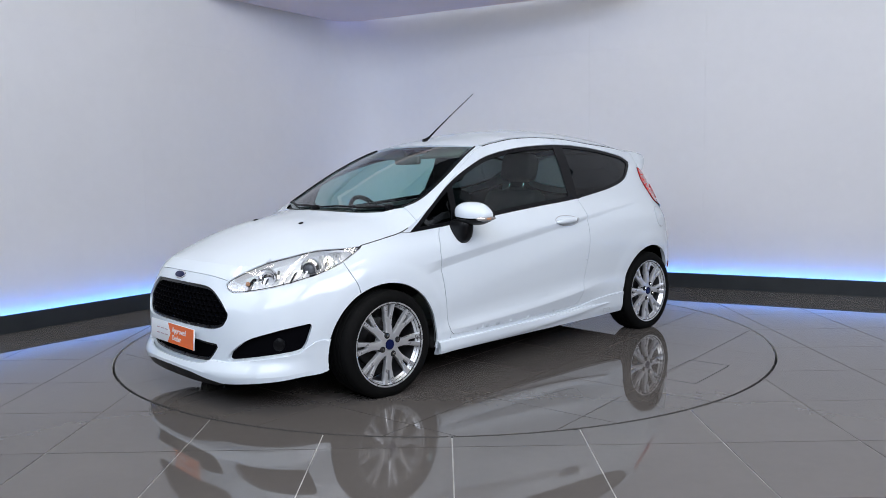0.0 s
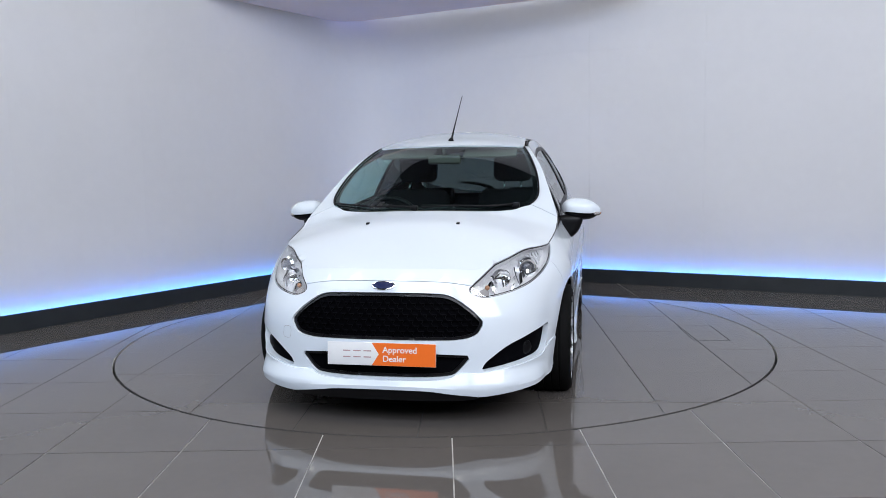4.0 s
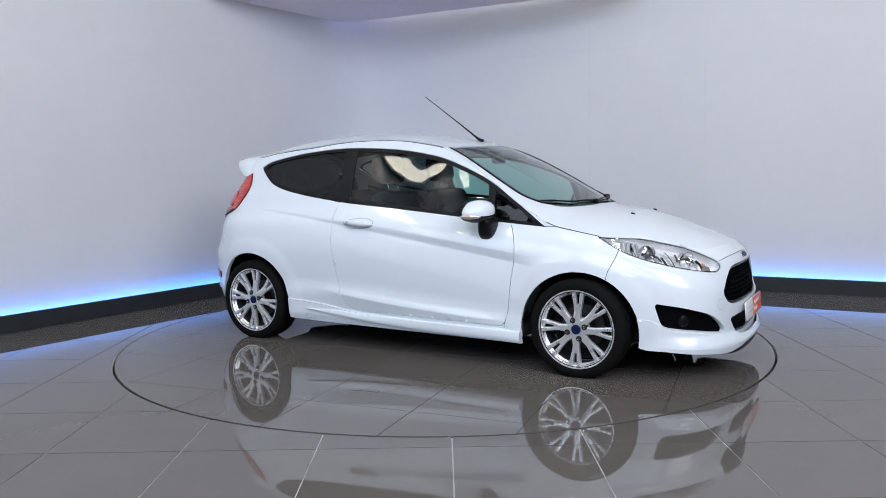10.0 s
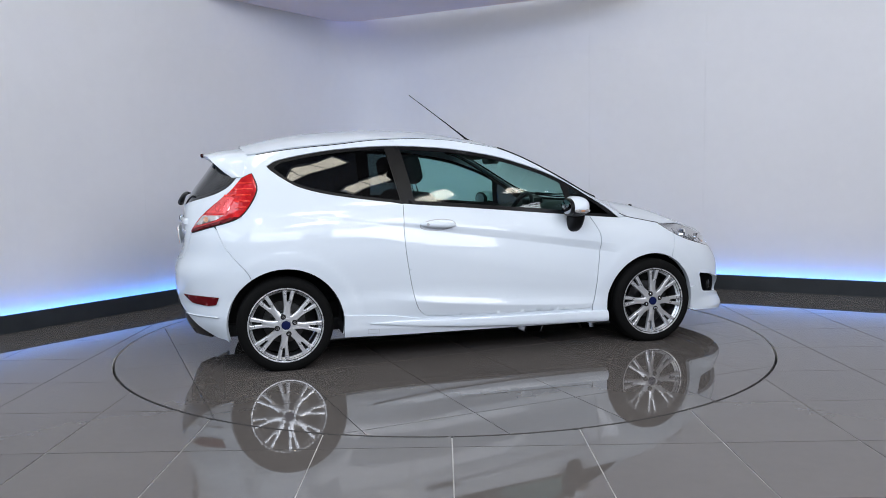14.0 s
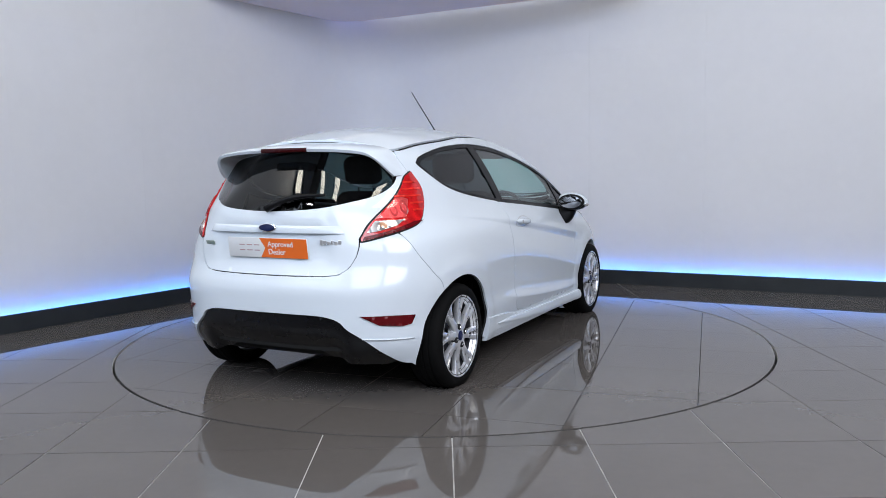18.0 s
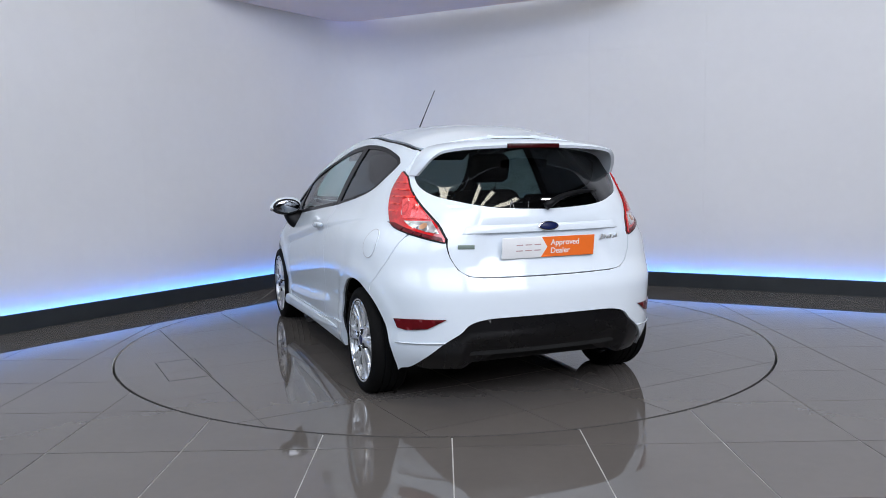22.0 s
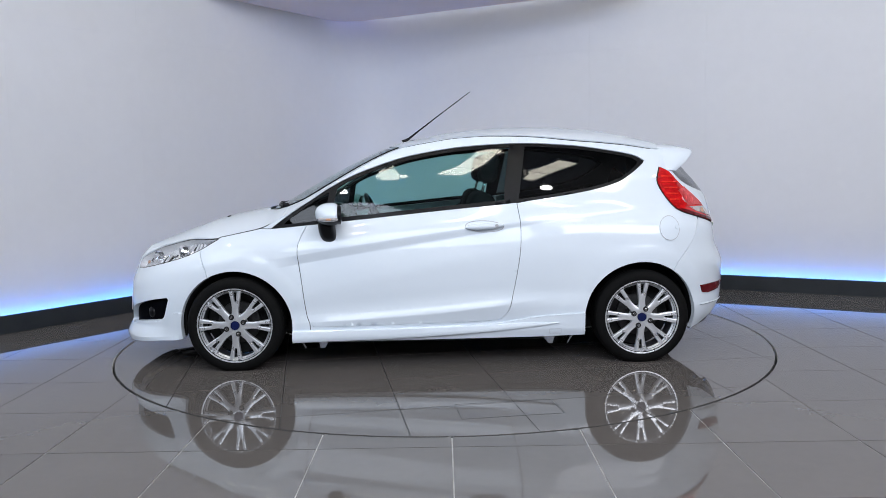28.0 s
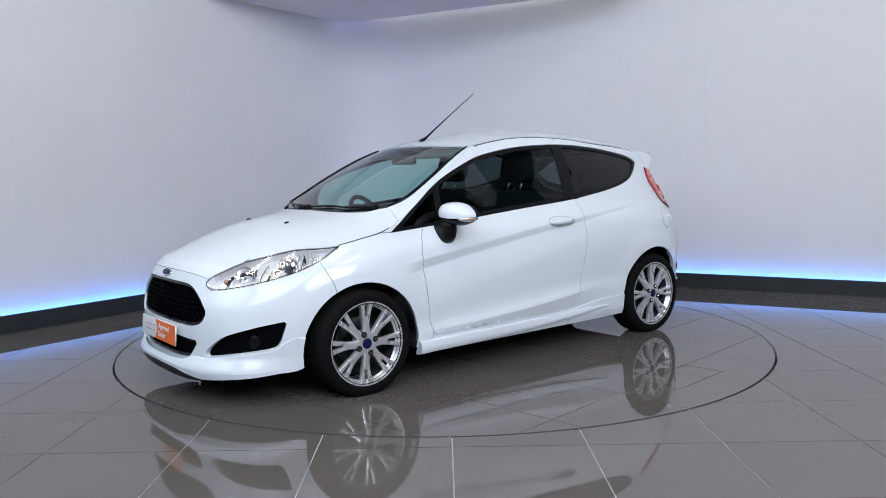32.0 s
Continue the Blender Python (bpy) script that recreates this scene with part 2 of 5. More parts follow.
def build_rooflight(x, y):
    """A long translucent panel let into the hall roof, in three corrugated sheets between cross bars."""
    c = empty("rooflight", pose(x, y, ROOF - 0.09, 0, 0, -30))
    w, h = 0.20, 0.70
    part("frame", merge(box_bm(-w - 0.03, -h - 0.03, 0, w + 0.03, -h, 0.09), box_bm(-w - 0.03, h, 0, w + 0.03, h + 0.03, 0.09), box_bm(-w - 0.03, -h, 0, -w, h, 0.09), box_bm(w, -h, 0, w + 0.03, h, 0.09)), LAMPFRAME, c, smooth=False)
    for k in range(3):
        y0, y1 = -h + k * 2 * h / 3 + 0.012, -h + (k + 1) * 2 * h / 3 - 0.012
        bm = bmesh.new()
        n = 24
        rows = [[bm.verts.new((-w + 2 * w * i / n, yy, 0.05 + 0.012 * (i % 2))) for i in range(n + 1)] for yy in (y0, y1)]
        for i in range(n):
            bm.faces.new((rows[0][i], rows[1][i], rows[1][i + 1], rows[0][i + 1]))
        part("sheet", bm, SKYSHEET, c, "glowing corrugated translucent sheet", smooth=False)
    for k in (1, 2):
        yy = -h + k * 2 * h / 3
        part("cross_bar", box_bm(-w, yy - 0.012, 0.02, w, yy + 0.012, 0.06), LAMPFRAME, c, smooth=False)
    return tagged(c, "long cream translucent roof light in the hall roof", "roof light", "roof lights")


def build_high_bay(x, y):
    c = empty("high_bay_lamp", pose(x, y, ROOF - 0.45, 0, 0, -26))
    part("reflector", lathe([(0.115, 0.0), (0.11, 0.05), (0.08, 0.16), (0.05, 0.19), (0.0, 0.19)], 32, "z"), LAMPFRAME, c, "white bell reflector")
    part("diffuser", lathe([(0.0, 0.012), (0.104, 0.012), (0.106, 0.020), (0.0, 0.022)], 32, "z"), LIT, c, "glowing round diffuser")
    part("suspension_rod", tube([(0, 0, 0.19), (0, 0, 0.45)], 0.008, 6), LAMPFRAME, c)
    return tagged(c, "round white high-bay lamp hung from the hall roof", "ceiling light", "high-bay lamps")


PANEL_FRONT = 1.95
HALLPAINT = material("hall_grey_paint", (0.10, 0.10, 0.105), 0.8, vary=0.05, scale=0.6)
build_room()
for px, py in ROOFLIGHTS:
    build_rooflight(px, py)
for px, py in HIGHBAYS:
    build_high_bay(px, py)


# ---------------------------------------------------------------- the car's skin
def curve(*keys):
    """Smooth function through (x, y) keys, without overshoot; flat beyond the ends."""
    k = sorted(keys)
    xs, ys = np.array([a for a, _ in k], float), np.array([b for _, b in k], float)
    h = np.diff(xs)
    d = np.diff(ys) / h
    m = np.zeros(len(xs))
    for i in range(1, len(xs) - 1):
        if d[i - 1] * d[i] > 0:
            w1, w2 = 2 * h[i] + h[i - 1], h[i] + 2 * h[i - 1]
            m[i] = (w1 + w2) / (w1 / d[i - 1] + w2 / d[i])
    m[0], m[-1] = d[0], d[-1]

    def f(x):
        x = np.clip(np.asarray(x, float), xs[0], xs[-1])
        i = np.clip(np.searchsorted(xs, x, side="right") - 1, 0, len(h) - 1)
        t = (x - xs[i]) / h[i]
        return ((1 + 2 * t) * (1 - t) ** 2 * ys[i] + t * (1 - t) ** 2 * h[i] * m[i] + t * t * (3 - 2 * t) * ys[i + 1] + t * t * (t - 1) * h[i] * m[i + 1])
    return f


def step(a, b, x):
    t = np.clip((np.asarray(x, float) - a) / (b - a), 0, 1)
    return t * t * (3 - 2 * t)


def plan_curve(keys):
    """Plan outline through (x, y) keys as a function of arc length, square to the axis at both ends."""
    q = np.array(keys, float)
    m = np.zeros_like(q)
    c = np.concatenate([[0], np.cumsum(np.hypot(*np.diff(q, axis=0).T))])
    for i in range(1, len(q) - 1):
        a, b = c[i] - c[i - 1], c[i + 1] - c[i]
        m[i] = ((q[i] - q[i - 1]) / a * b + (q[i + 1] - q[i]) / b * a) / (a + b)
    m[0], m[-1] = (0, 1), (0, -1)

    def f(s):
        s = np.clip(np.asarray(s, float), 0, c[-1])
        i = np.clip(np.searchsorted(c, s, side="right") - 1, 0, len(c) - 2)
        h = c[i + 1] - c[i]
        t = ((s - c[i]) / h)[..., None]
        h = h[..., None]
        return (1 + 2 * t) * (1 - t) ** 2 * q[i] + t * (1 - t) ** 2 * h * m[i] + t * t * (3 - 2 * t) * q[i + 1] + t * t * (t - 1) * h * m[i + 1]
    return f, c[-1]


PLAN, SMAX = plan_curve([(2.035, 0), (2.027, 0.22), (1.992, 0.42), (1.912, 0.585), (1.79, 0.695), (1.62, 0.765), (1.42, 0.812), (1.2445, 0.838),
                         (1.0, 0.846), (0.5, 0.85), (0, 0.853), (-0.5, 0.857), (-1.0, 0.860), (-1.2445, 0.856), (-1.45, 0.828), (-1.62, 0.765),
                         (-1.75, 0.655), (-1.83, 0.50), (-1.868, 0.26), (-1.876, 0)])
BELT = curve((-1.9, 0.93), (-1.4, 0.945), (-0.48, 0.985), (0, 0.955), (0.6, 0.90), (1.03, 0.862), (1.33, 0.822), (1.65, 0.735), (1.95, 0.64), (2.05, 0.61))
SIDE = curve((-0.9, -0.07), (-0.75, -0.045), (-0.66, -0.022), (-0.6, -0.014), (-0.53, -0.018), (-0.45, -0.010), (-0.3, 0), (-0.2, -0.006), (-0.12, -0.020),
             (-0.06, -0.052), (0, -0.095), (0.1, -0.143), (0.2, -0.193), (0.3, -0.250), (0.4, -0.318), (0.5, -0.40))
CREASE = curve((1.1, 0.664), (0.85, 0.704), (0.60, 0.740), (0.26, 0.789), (-0.06, 0.832), (-0.53, 0.885), (-0.916, 0.924), (-1.25, 0.955))
BAND = curve((1.1, 0.058), (0.85, 0.055), (0.60, 0.051), (0.26, 0.047), (-0.06, 0.042), (-0.53, 0.028), (-0.916, 0.017), (-1.25, 0.012))
UNDERCUT = lambda q: np.interp(q, [-4.6, -2.6, -1.0, 0.0], [0, -0.55, -1, 0])
SILLLINE = curve((0.9, 0.300), (0.443, 0.318), (0.063, 0.342), (-0.25, 0.372), (-0.49, 0.402), (-0.75, 0.445))
SHELF = lambda q: np.interp(q, [-0.12, -0.06, -0.012, 0.03, 0.08], [0, 0.4, 1, 0.1, 0])
NOSE = curve((0.10, -0.10), (0.15, -0.02), (0.185, -0.005), (0.22, -0.003), (0.27, -0.003), (0.4, 0), (0.5, -0.005), (0.6, -0.028), (0.66, -0.045), (0.70, -0.075), (0.76, -0.15), (0.85, -0.30))
TAIL = curve((0.10, 0.14), (0.2, 0.07), (0.3, 0.02), (0.42, 0), (0.57, 0.0), (0.60, 0.003), (0.65, 0.022), (0.72, 0.05), (0.85, 0.062), (0.98, 0.075), (1.05, 0.10), (1.3, 0.26), (1.42, 0.36))
TOPZ = curve((2.077, 0.56), (2.037, 0.635), (1.992, 0.700), (1.86, 0.768), (1.75, 0.809), (1.6, 0.861), (1.4, 0.923), (1.2, 0.960), (1.09, 0.982), (0.881, 1.093), (0.669, 1.208),
             (0.458, 1.311), (0.332, 1.362), (0.22, 1.398), (0.05, 1.432), (-0.125, 1.461), (-0.372, 1.483), (-0.6, 1.488), (-0.92, 1.474), (-1.16, 1.448), (-1.37, 1.404), (-1.7, 1.32))
DROP = curve((-1.7, 0.05), (-1.3, 0.076), (-0.9, 0.090), (-0.4, 0.078), (0.25, 0.060), (0.6, 0.088), (0.86, 0.112), (1.03, 0.122), (1.33, 0.121), (1.55, 0.080), (1.7, 0.065), (1.85, 0.055), (1.935, 0.031), (2.05, 0.022))
HALF = curve((-1.7, 0.5), (-1.3, 0.5), (-0.4, 0.53), (0.25, 0.556), (0.6, 0.652), (0.86, 0.713), (1.03, 0.772), (1.33, 0.733), (1.55, 0.631), (1.7, 0.54), (1.85, 0.458), (1.935, 0.405), (2.05, 0.37))


def skin(s, z):
    """Point of the car's sides, front and rear: s runs in plan from the middle of the nose (0) along the left flank to the middle of the tail; negative s is the right flank."""
    s, z = np.broadcast_arrays(np.asarray(s, float), np.asarray(z, float))
    b = PLAN(np.abs(s))
    bx, by = b[..., 0], b[..., 1]
    x = bx + step(1.35, 1.95, bx) * NOSE(z) + step(-1.4, -1.8, bx) * TAIL(z)
    x = x + 0.017 * step(1.5, 1.95, bx) - 0.027 * step(-1.5, -1.85, bx) * step(1.22, 1.0, z)
    y = by + SIDE(z - BELT(bx)) * np.minimum(1, by / 0.6)
    y = y + 0.033 * step(0.12, 0.55, bx) * step(1.30, 1.0, bx) * step(-0.05, 0.07, z - BELT(bx))
    y = y + 0.40 * BAND(bx) * UNDERCUT((z - CREASE(bx)) / BAND(bx)) * step(1.02, 0.80, bx) * step(-1.30, -0.95, bx)
    y = y + 0.014 * SHELF(z - SILLLINE(bx)) * step(0.90, 0.60, bx) * step(-0.68, -0.25, bx)
    for ax, az, r0 in ((1.2445, 0.266, 0.42), (-1.2400, 0.276, 0.425)):
        y = y + 0.007 * step(r0 + 0.05, r0 - 0.01, np.hypot(bx - ax, z - az)) * step(0.6, 0.8, by)
    return np.stack([x, np.sign(s) * np.maximum(y, 0), z], -1)


def lid(x, y):
    """Height of the car's bonnet, windscreen and roof."""
    return TOPZ(x) - DROP(x) * (np.abs(y) / HALF(x)) ** 2.3


def _root(g, lo, hi, n=26):
    lo, hi = np.array(lo, float), np.array(hi, float)
    for _ in range(n):
        mid = (lo + hi) / 2
        up = g(mid) > 0
        hi, lo = np.where(up, mid, hi), np.where(up, lo, mid)
    return (lo + hi) / 2


def _rim_table():
    s = np.linspace(0, SMAX, 1600)

    def g(z):
        q = skin(s, z)
        return z - lid(q[..., 0], q[..., 1])
    z = _root(g, np.full(s.shape, 0.45), np.full(s.shape, 1.5))
    return s, z, skin(s, z)[:, 0]


RIM_S, RIM_Z, RIM_X = _rim_table()


def rim(s):
    """Height at which the flank meets bonnet and roof."""
    return np.interp(np.abs(s), RIM_S, RIM_Z)


def at_x(x, z):
    """(s, z) of the flank at x."""
    return (float(_root(lambda s: x - skin(s, z)[..., 0], 0.0, SMAX)), z)


def rim_x(x):
    """(s, z) of the rim at x, behind the curve of the nose."""
    k = (RIM_S > 0.45) & (RIM_S < 4.06)
    s = float(np.interp(-x, -RIM_X[k], RIM_S[k]))
    return (s, float(rim(s)))


# ---------------------------------------------------------------- panels cut from the skin
from mathutils.geometry import delaunay_2d_cdt

ARCH_F, ARCH_R = (1.2445, 0.266, 0.345), (-1.2400, 0.276, 0.350)


def smooth_loop(keys, n=6):
    """Catmull-Rom through keys, open."""
    k = [np.array(q, float) for q in keys]
    k = [2 * k[0] - k[1]] + k + [2 * k[-1] - k[-2]]
    out = []
    for i in range(1, len(k) - 2):
        for j in range(n):
            t = j / n
            out.append(tuple(0.5 * ((2 * k[i]) + (k[i + 1] - k[i - 1]) * t + (2 * k[i - 1] - 5 * k[i] + 4 * k[i + 1] - k[i + 2]) * t * t + (3 * k[i] - k[i - 1] - 3 * k[i + 1] + k[i + 2]) * t ** 3)))
    return out + [tuple(k[-2])]


def dense(loop, step_):
    out = []
    for i, a in enumerate(loop):
        b = loop[(i + 1) % len(loop)]
        d = math.hypot(b[0] - a[0], b[1] - a[1])
        if d < 1e-5:
            continue
        n = max(1, int(math.ceil(d / step_)))
        out += [(a[0] + (b[0] - a[0]) * j / n, a[1] + (b[1] - a[1]) * j / n) for j in range(n)]
    return out


def area(loop):
    return sum(a[0] * b[1] - b[0] * a[1] for a, b in zip(loop, loop[1:] + loop[:1])) / 2


def inset(loop, d):
    """Moves a loop inwards by d."""
    if d == 0:
        return loop
    sg = 1 if area(loop) > 0 else -1
    out = []
    for i, p in enumerate(loop):
        a, b = loop[i - 1], loop[(i + 1) % len(loop)]
        tx, ty = b[0] - a[0], b[1] - a[1]
        n = math.hypot(tx, ty) or 1
        out.append((p[0] - sg * ty / n * d, p[1] + sg * tx / n * d))
    return out


def inside(loop, px, py):
    q = np.array(loop)
    x0, y0 = q[:, 0], q[:, 1]
    x1, y1 = np.roll(x0, -1), np.roll(y0, -1)
    px, py = np.asarray(px)[:, None], np.asarray(py)[:, None]
    c = ((y0 > py) != (y1 > py)) & (px < (x1 - x0) * (py - y0) / (y1 - y0 + 1e-15) + x0)
    return c.sum(1) % 2 == 1


def near(loop, pts, d):
    q, pts = np.array(loop), np.asarray(pts)
    return np.concatenate([(((pts[i:i + 200, None, :] - q[None]) ** 2).sum(2).min(1) < d * d) for i in range(0, len(pts), 200)])


def flank(u):
    return skin(u[:, 0], u[:, 1])


def tailmap(u):
    """As flank, but measured from the middle of the tail; positive to the right side."""
    q = skin(SMAX - np.abs(u[:, 0]), u[:, 1])
    q[:, 1] *= -np.sign(u[:, 0])
    return q


def topmap(u):
    return np.stack([u[:, 0], u[:, 1], lid(u[:, 0], u[:, 1])], -1)


def panel_bm(outer, holes=(), mapping=flank, grid=0.035, shrink=0.002, flange=0.012, offset=0.0, bulge=None, lines=()):
    """A pressed sheet over the skin: outline and holes in the skin's own coordinates, edges turned inwards."""
    loops = [inset(dense(outer, grid * 0.7), shrink)] + [inset(dense(h, grid * 0.6), -shrink) for h in holes]
    pts, edges = [], []
    for lp in loops:
        n0 = len(pts)
        pts += lp
        edges += [(n0 + i, n0 + (i + 1) % len(lp)) for i in range(len(lp))]
    o = np.array(loops[0])
    gx, gy = np.meshgrid(np.arange(o[:, 0].min(), o[:, 0].max(), grid), np.arange(o[:, 1].min(), o[:, 1].max(), grid))
    gp = np.stack([gx.ravel() + 0.0007, gy.ravel() + 0.0005], -1)
    ok = inside(loops[0], gp[:, 0], gp[:, 1])
    for h in loops[1:]:
        ok &= ~inside(h, gp[:, 0], gp[:, 1])
    gp = gp[ok]
    if len(gp):
        gp = gp[~near(np.concatenate([np.array(lp) for lp in loops]), gp, grid * 0.45)]
    extra = []
    for ln in lines:
        q = np.array(dense(list(ln), grid * 0.7)[:-1])
        keep = inside(loops[0], q[:, 0], q[:, 1])
        for h in loops[1:]:
            keep &= ~inside(h, q[:, 0], q[:, 1])
        keep &= ~near(np.concatenate([np.array(lp) for lp in loops]), q, 0.006)
        if len(gp):
            gp = gp[~near(q, gp, grid * 0.25)]
        n0 = len(pts) + len(extra)
        idx = np.cumsum(keep) - 1
        edges += [(n0 + int(idx[i]), n0 + int(idx[i + 1])) for i in range(len(q) - 1) if keep[i] and keep[i + 1]]
        extra += [tuple(p) for p in q[keep]]
    v2, _, f2, *_ = delaunay_2d_cdt([Vector(p) for p in pts + extra] + [Vector(p) for p in gp], edges, [], 0, 1e-7)
    u = np.array([(v.x, v.y) for v in v2])
    tri = np.array(f2)
    c = u[tri].mean(1)
    keep = inside(loops[0], c[:, 0], c[:, 1])
    for h in loops[1:]:
        keep &= ~inside(h, c[:, 0], c[:, 1])
    tri = tri[keep]
    e = 1e-4
    p = mapping(u)
    du, dv = mapping(u + [e, 0]) - mapping(u - [e, 0]), mapping(u + [0, e]) - mapping(u - [0, e])
    n = np.cross(du, dv)
    n /= np.linalg.norm(n, axis=1)[:, None] + 1e-12
    mid = np.array([0.0, 0.0, 0.6])
    if np.mean(np.sum(n * (p - mid), 1)) < 0:
        n = -n
    p = p + n * offset
    if bulge is not None:
        p = p + n * bulge(u)[:, None]
    bm = bmesh.new()
    vs = [bm.verts.new(q) for q in p]
    for t in tri:
        try:
            bm.faces.new([vs[i] for i in t])
        except ValueError:
            pass
    bm.verts.index_update()
    norm = {i: Vector(n[i]) for i in range(len(n))}
    bm.normal_update()
    f0 = [f for f in bm.faces]
    flip = sum(f.normal.dot(norm[f.verts[0].index]) for f in f0) < 0
    if flip:
        bmesh.ops.reverse_faces(bm, faces=f0)
    if flange:
        rim_edges = [ed for ed in bm.edges if len(ed.link_faces) == 1]
        low = {}
        for ed in rim_edges:
            for v in ed.verts:
                if v not in low:
                    low[v] = None
        idx = {v: v.index for v in low}
        for v in list(low):
            low[v] = bm.verts.new(v.co - norm[idx[v]] * flange)
        for ed in rim_edges:
            f = ed.link_faces[0]
            vl = list(f.verts)
            a, b = ed.verts
            if vl[(vl.index(a) + 1) % len(vl)] != b:
                a, b = b, a
            bm.faces.new((b, a, low[a], low[b]))
            ed.smooth = False
    loose = [v for v in bm.verts if not v.link_faces]
    bmesh.ops.delete(bm, geom=loose, context="VERTS")
    return bm


def mirrored(bm):
    bmesh.ops.transform(bm, matrix=Matrix.Diagonal((1, -1, 1, 1)), verts=bm.verts)
    bmesh.ops.reverse_faces(bm, faces=bm.faces)
    return bm


def panels(name, parent, mat, outer, label="", both=True, **kw):
    """The panel on the left side and its mirror image on the right."""
    b = panel_bm(outer, **kw)
    twin = mirrored(b.copy()) if both else None
    out = [part(name, b, mat, parent, label)]
    if both:
        out.append(part(name, twin, mat, parent, label))
    return out


def sym(half):
    """Full outline from its left half, from top middle to bottom middle."""
    return list(half) + [(-s, z) for s, z in reversed(half)]


def symy(half):
    """Full outline in plan from its left half, from front middle to rear middle."""
    return list(half) + [(x, -y) for x, y in reversed(half)]


def tails(half):
    """Rear half outlines given as (s, z) become offsets from the middle of the tail."""
    return sym([(-(SMAX - s), z) for s, z in half])


def X(*pts):
    x, z = np.array(pts, float).T
    s = _root(lambda q: x - skin(q, z)[..., 0], np.zeros(len(x)), np.full(len(x), SMAX))
    return list(zip(s.tolist(), z.tolist()))


def rims(x0, x1, n=24):
    return [rim_x(x0 + (x1 - x0) * i / n) for i in range(n + 1)]


def arch(c, a0, a1, n=26):
    """Wheel arch from angle a0 to a1, degrees from forwards."""
    return X(*[(c[0] + c[2] * math.cos(radians(a0 + (a1 - a0) * i / n)), c[1] + c[2] * math.sin(radians(a0 + (a1 - a0) * i / n))) for i in range(n + 1)])


# outlines shared by neighbouring panels
DLO_LOW = smooth_loop(X((1.02, 0.862), (0.858, 0.875), (0.596, 0.899), (-0.03, 0.957), (-0.483, 0.997), (-0.896, 1.054), (-1.112, 1.107), (-1.223, 1.168), (-1.295, 1.222)))
DLO_TOP = smooth_loop(X((-1.312, 1.243), (-1.228, 1.283), (-0.974, 1.331), (-0.753, 1.354), (-0.531, 1.364), (-0.307, 1.357), (-0.082, 1.338), (0.180, 1.293), (0.365, 1.238), (0.549, 1.166), (0.729, 1.070), (0.906, 0.950)))
DOOR_FRONT = smooth_loop(X((0.80, 0.8805), (0.835, 0.812), (0.856, 0.721), (0.834, 0.538), (0.812, 0.354), (0.792, 0.285)))
DOOR_LOW = smooth_loop(X((0.775, 0.268), (0.686, 0.262), (-0.049, 0.269), (-0.33, 0.280), (-0.395, 0.305), (-0.43, 0.36), (-0.452, 0.45), (-0.475, 0.571), (-0.496, 0.716), (-0.5, 0.859), (-0.486, 0.993)))
HL_LOW = smooth_loop([(0.491, 0.622), (0.512, 0.611), (0.555, 0.604), (0.713, 0.625), (0.939, 0.679), (1.105, 0.737), (1.23, 0.798)])
S_IN = 0.468
TOW = (-0.513, 0.428)
HL_TIP = smooth_loop([(0.67, float(rim(0.67))), (0.60, 0.708), (0.54, 0.678), (0.505, 0.657), (0.488, 0.638), (0.491, 0.622)], 4)[:-1]
BONNET_LOW = smooth_loop([(0.0, 0.687), (0.17, 0.686), (0.35, 0.680), (0.45, 0.669), (0.505, 0.659)], 4)


def split_at_x(loop, x):
    """Index of the first point of a flank loop behind x."""
    return next(i for i, q in enumerate(loop) if float(skin(*q)[0]) < x)


def frange(a, b, n):
    return [a + (b - a) * i / n for i in range(n + 1)]


def rim_s(s0, s1, n=20):
    return [(s, float(rim(s))) for s in frange(s0, s1, n)]


def disc_bm(rx, rz, depth, n=28, bevel=0.003):
    """An upright oval button facing +x, flat side at x = 0."""
    bm = prism([(rx * math.cos(2 * math.pi * i / n), rz * math.sin(2 * math.pi * i / n)) for i in range(n)], 0, depth, bevel)
    return moved(bm, Matrix(((0, 0, 1, 0), (1, 0, 0, 0), (0, 1, 0, 0), (0, 0, 0, 1))))


def lettering(name, text, size, m, mat, parent, thick=0.0006, label=""):
    cu = bpy.data.curves.new(name, "FONT")
    cu.body, cu.size, cu.extrude, cu.align_x, cu.offset = text, size, thick, "LEFT", 0.0004
    tmp = bpy.data.objects.new("tmp_text", cu)
    scene.collection.objects.link(tmp)
    bpy.context.view_layer.update()
    me = bpy.data.meshes.new_from_object(tmp.evaluated_get(bpy.context.evaluated_depsgraph_get()))
    bpy.data.objects.remove(tmp)
    me.materials.clear()
    me.materials.append(mat)
    me.transform(m)
    ob = new(name, me)
    ob.parent = parent
    if label:
        ob["label"] = label
    return ob


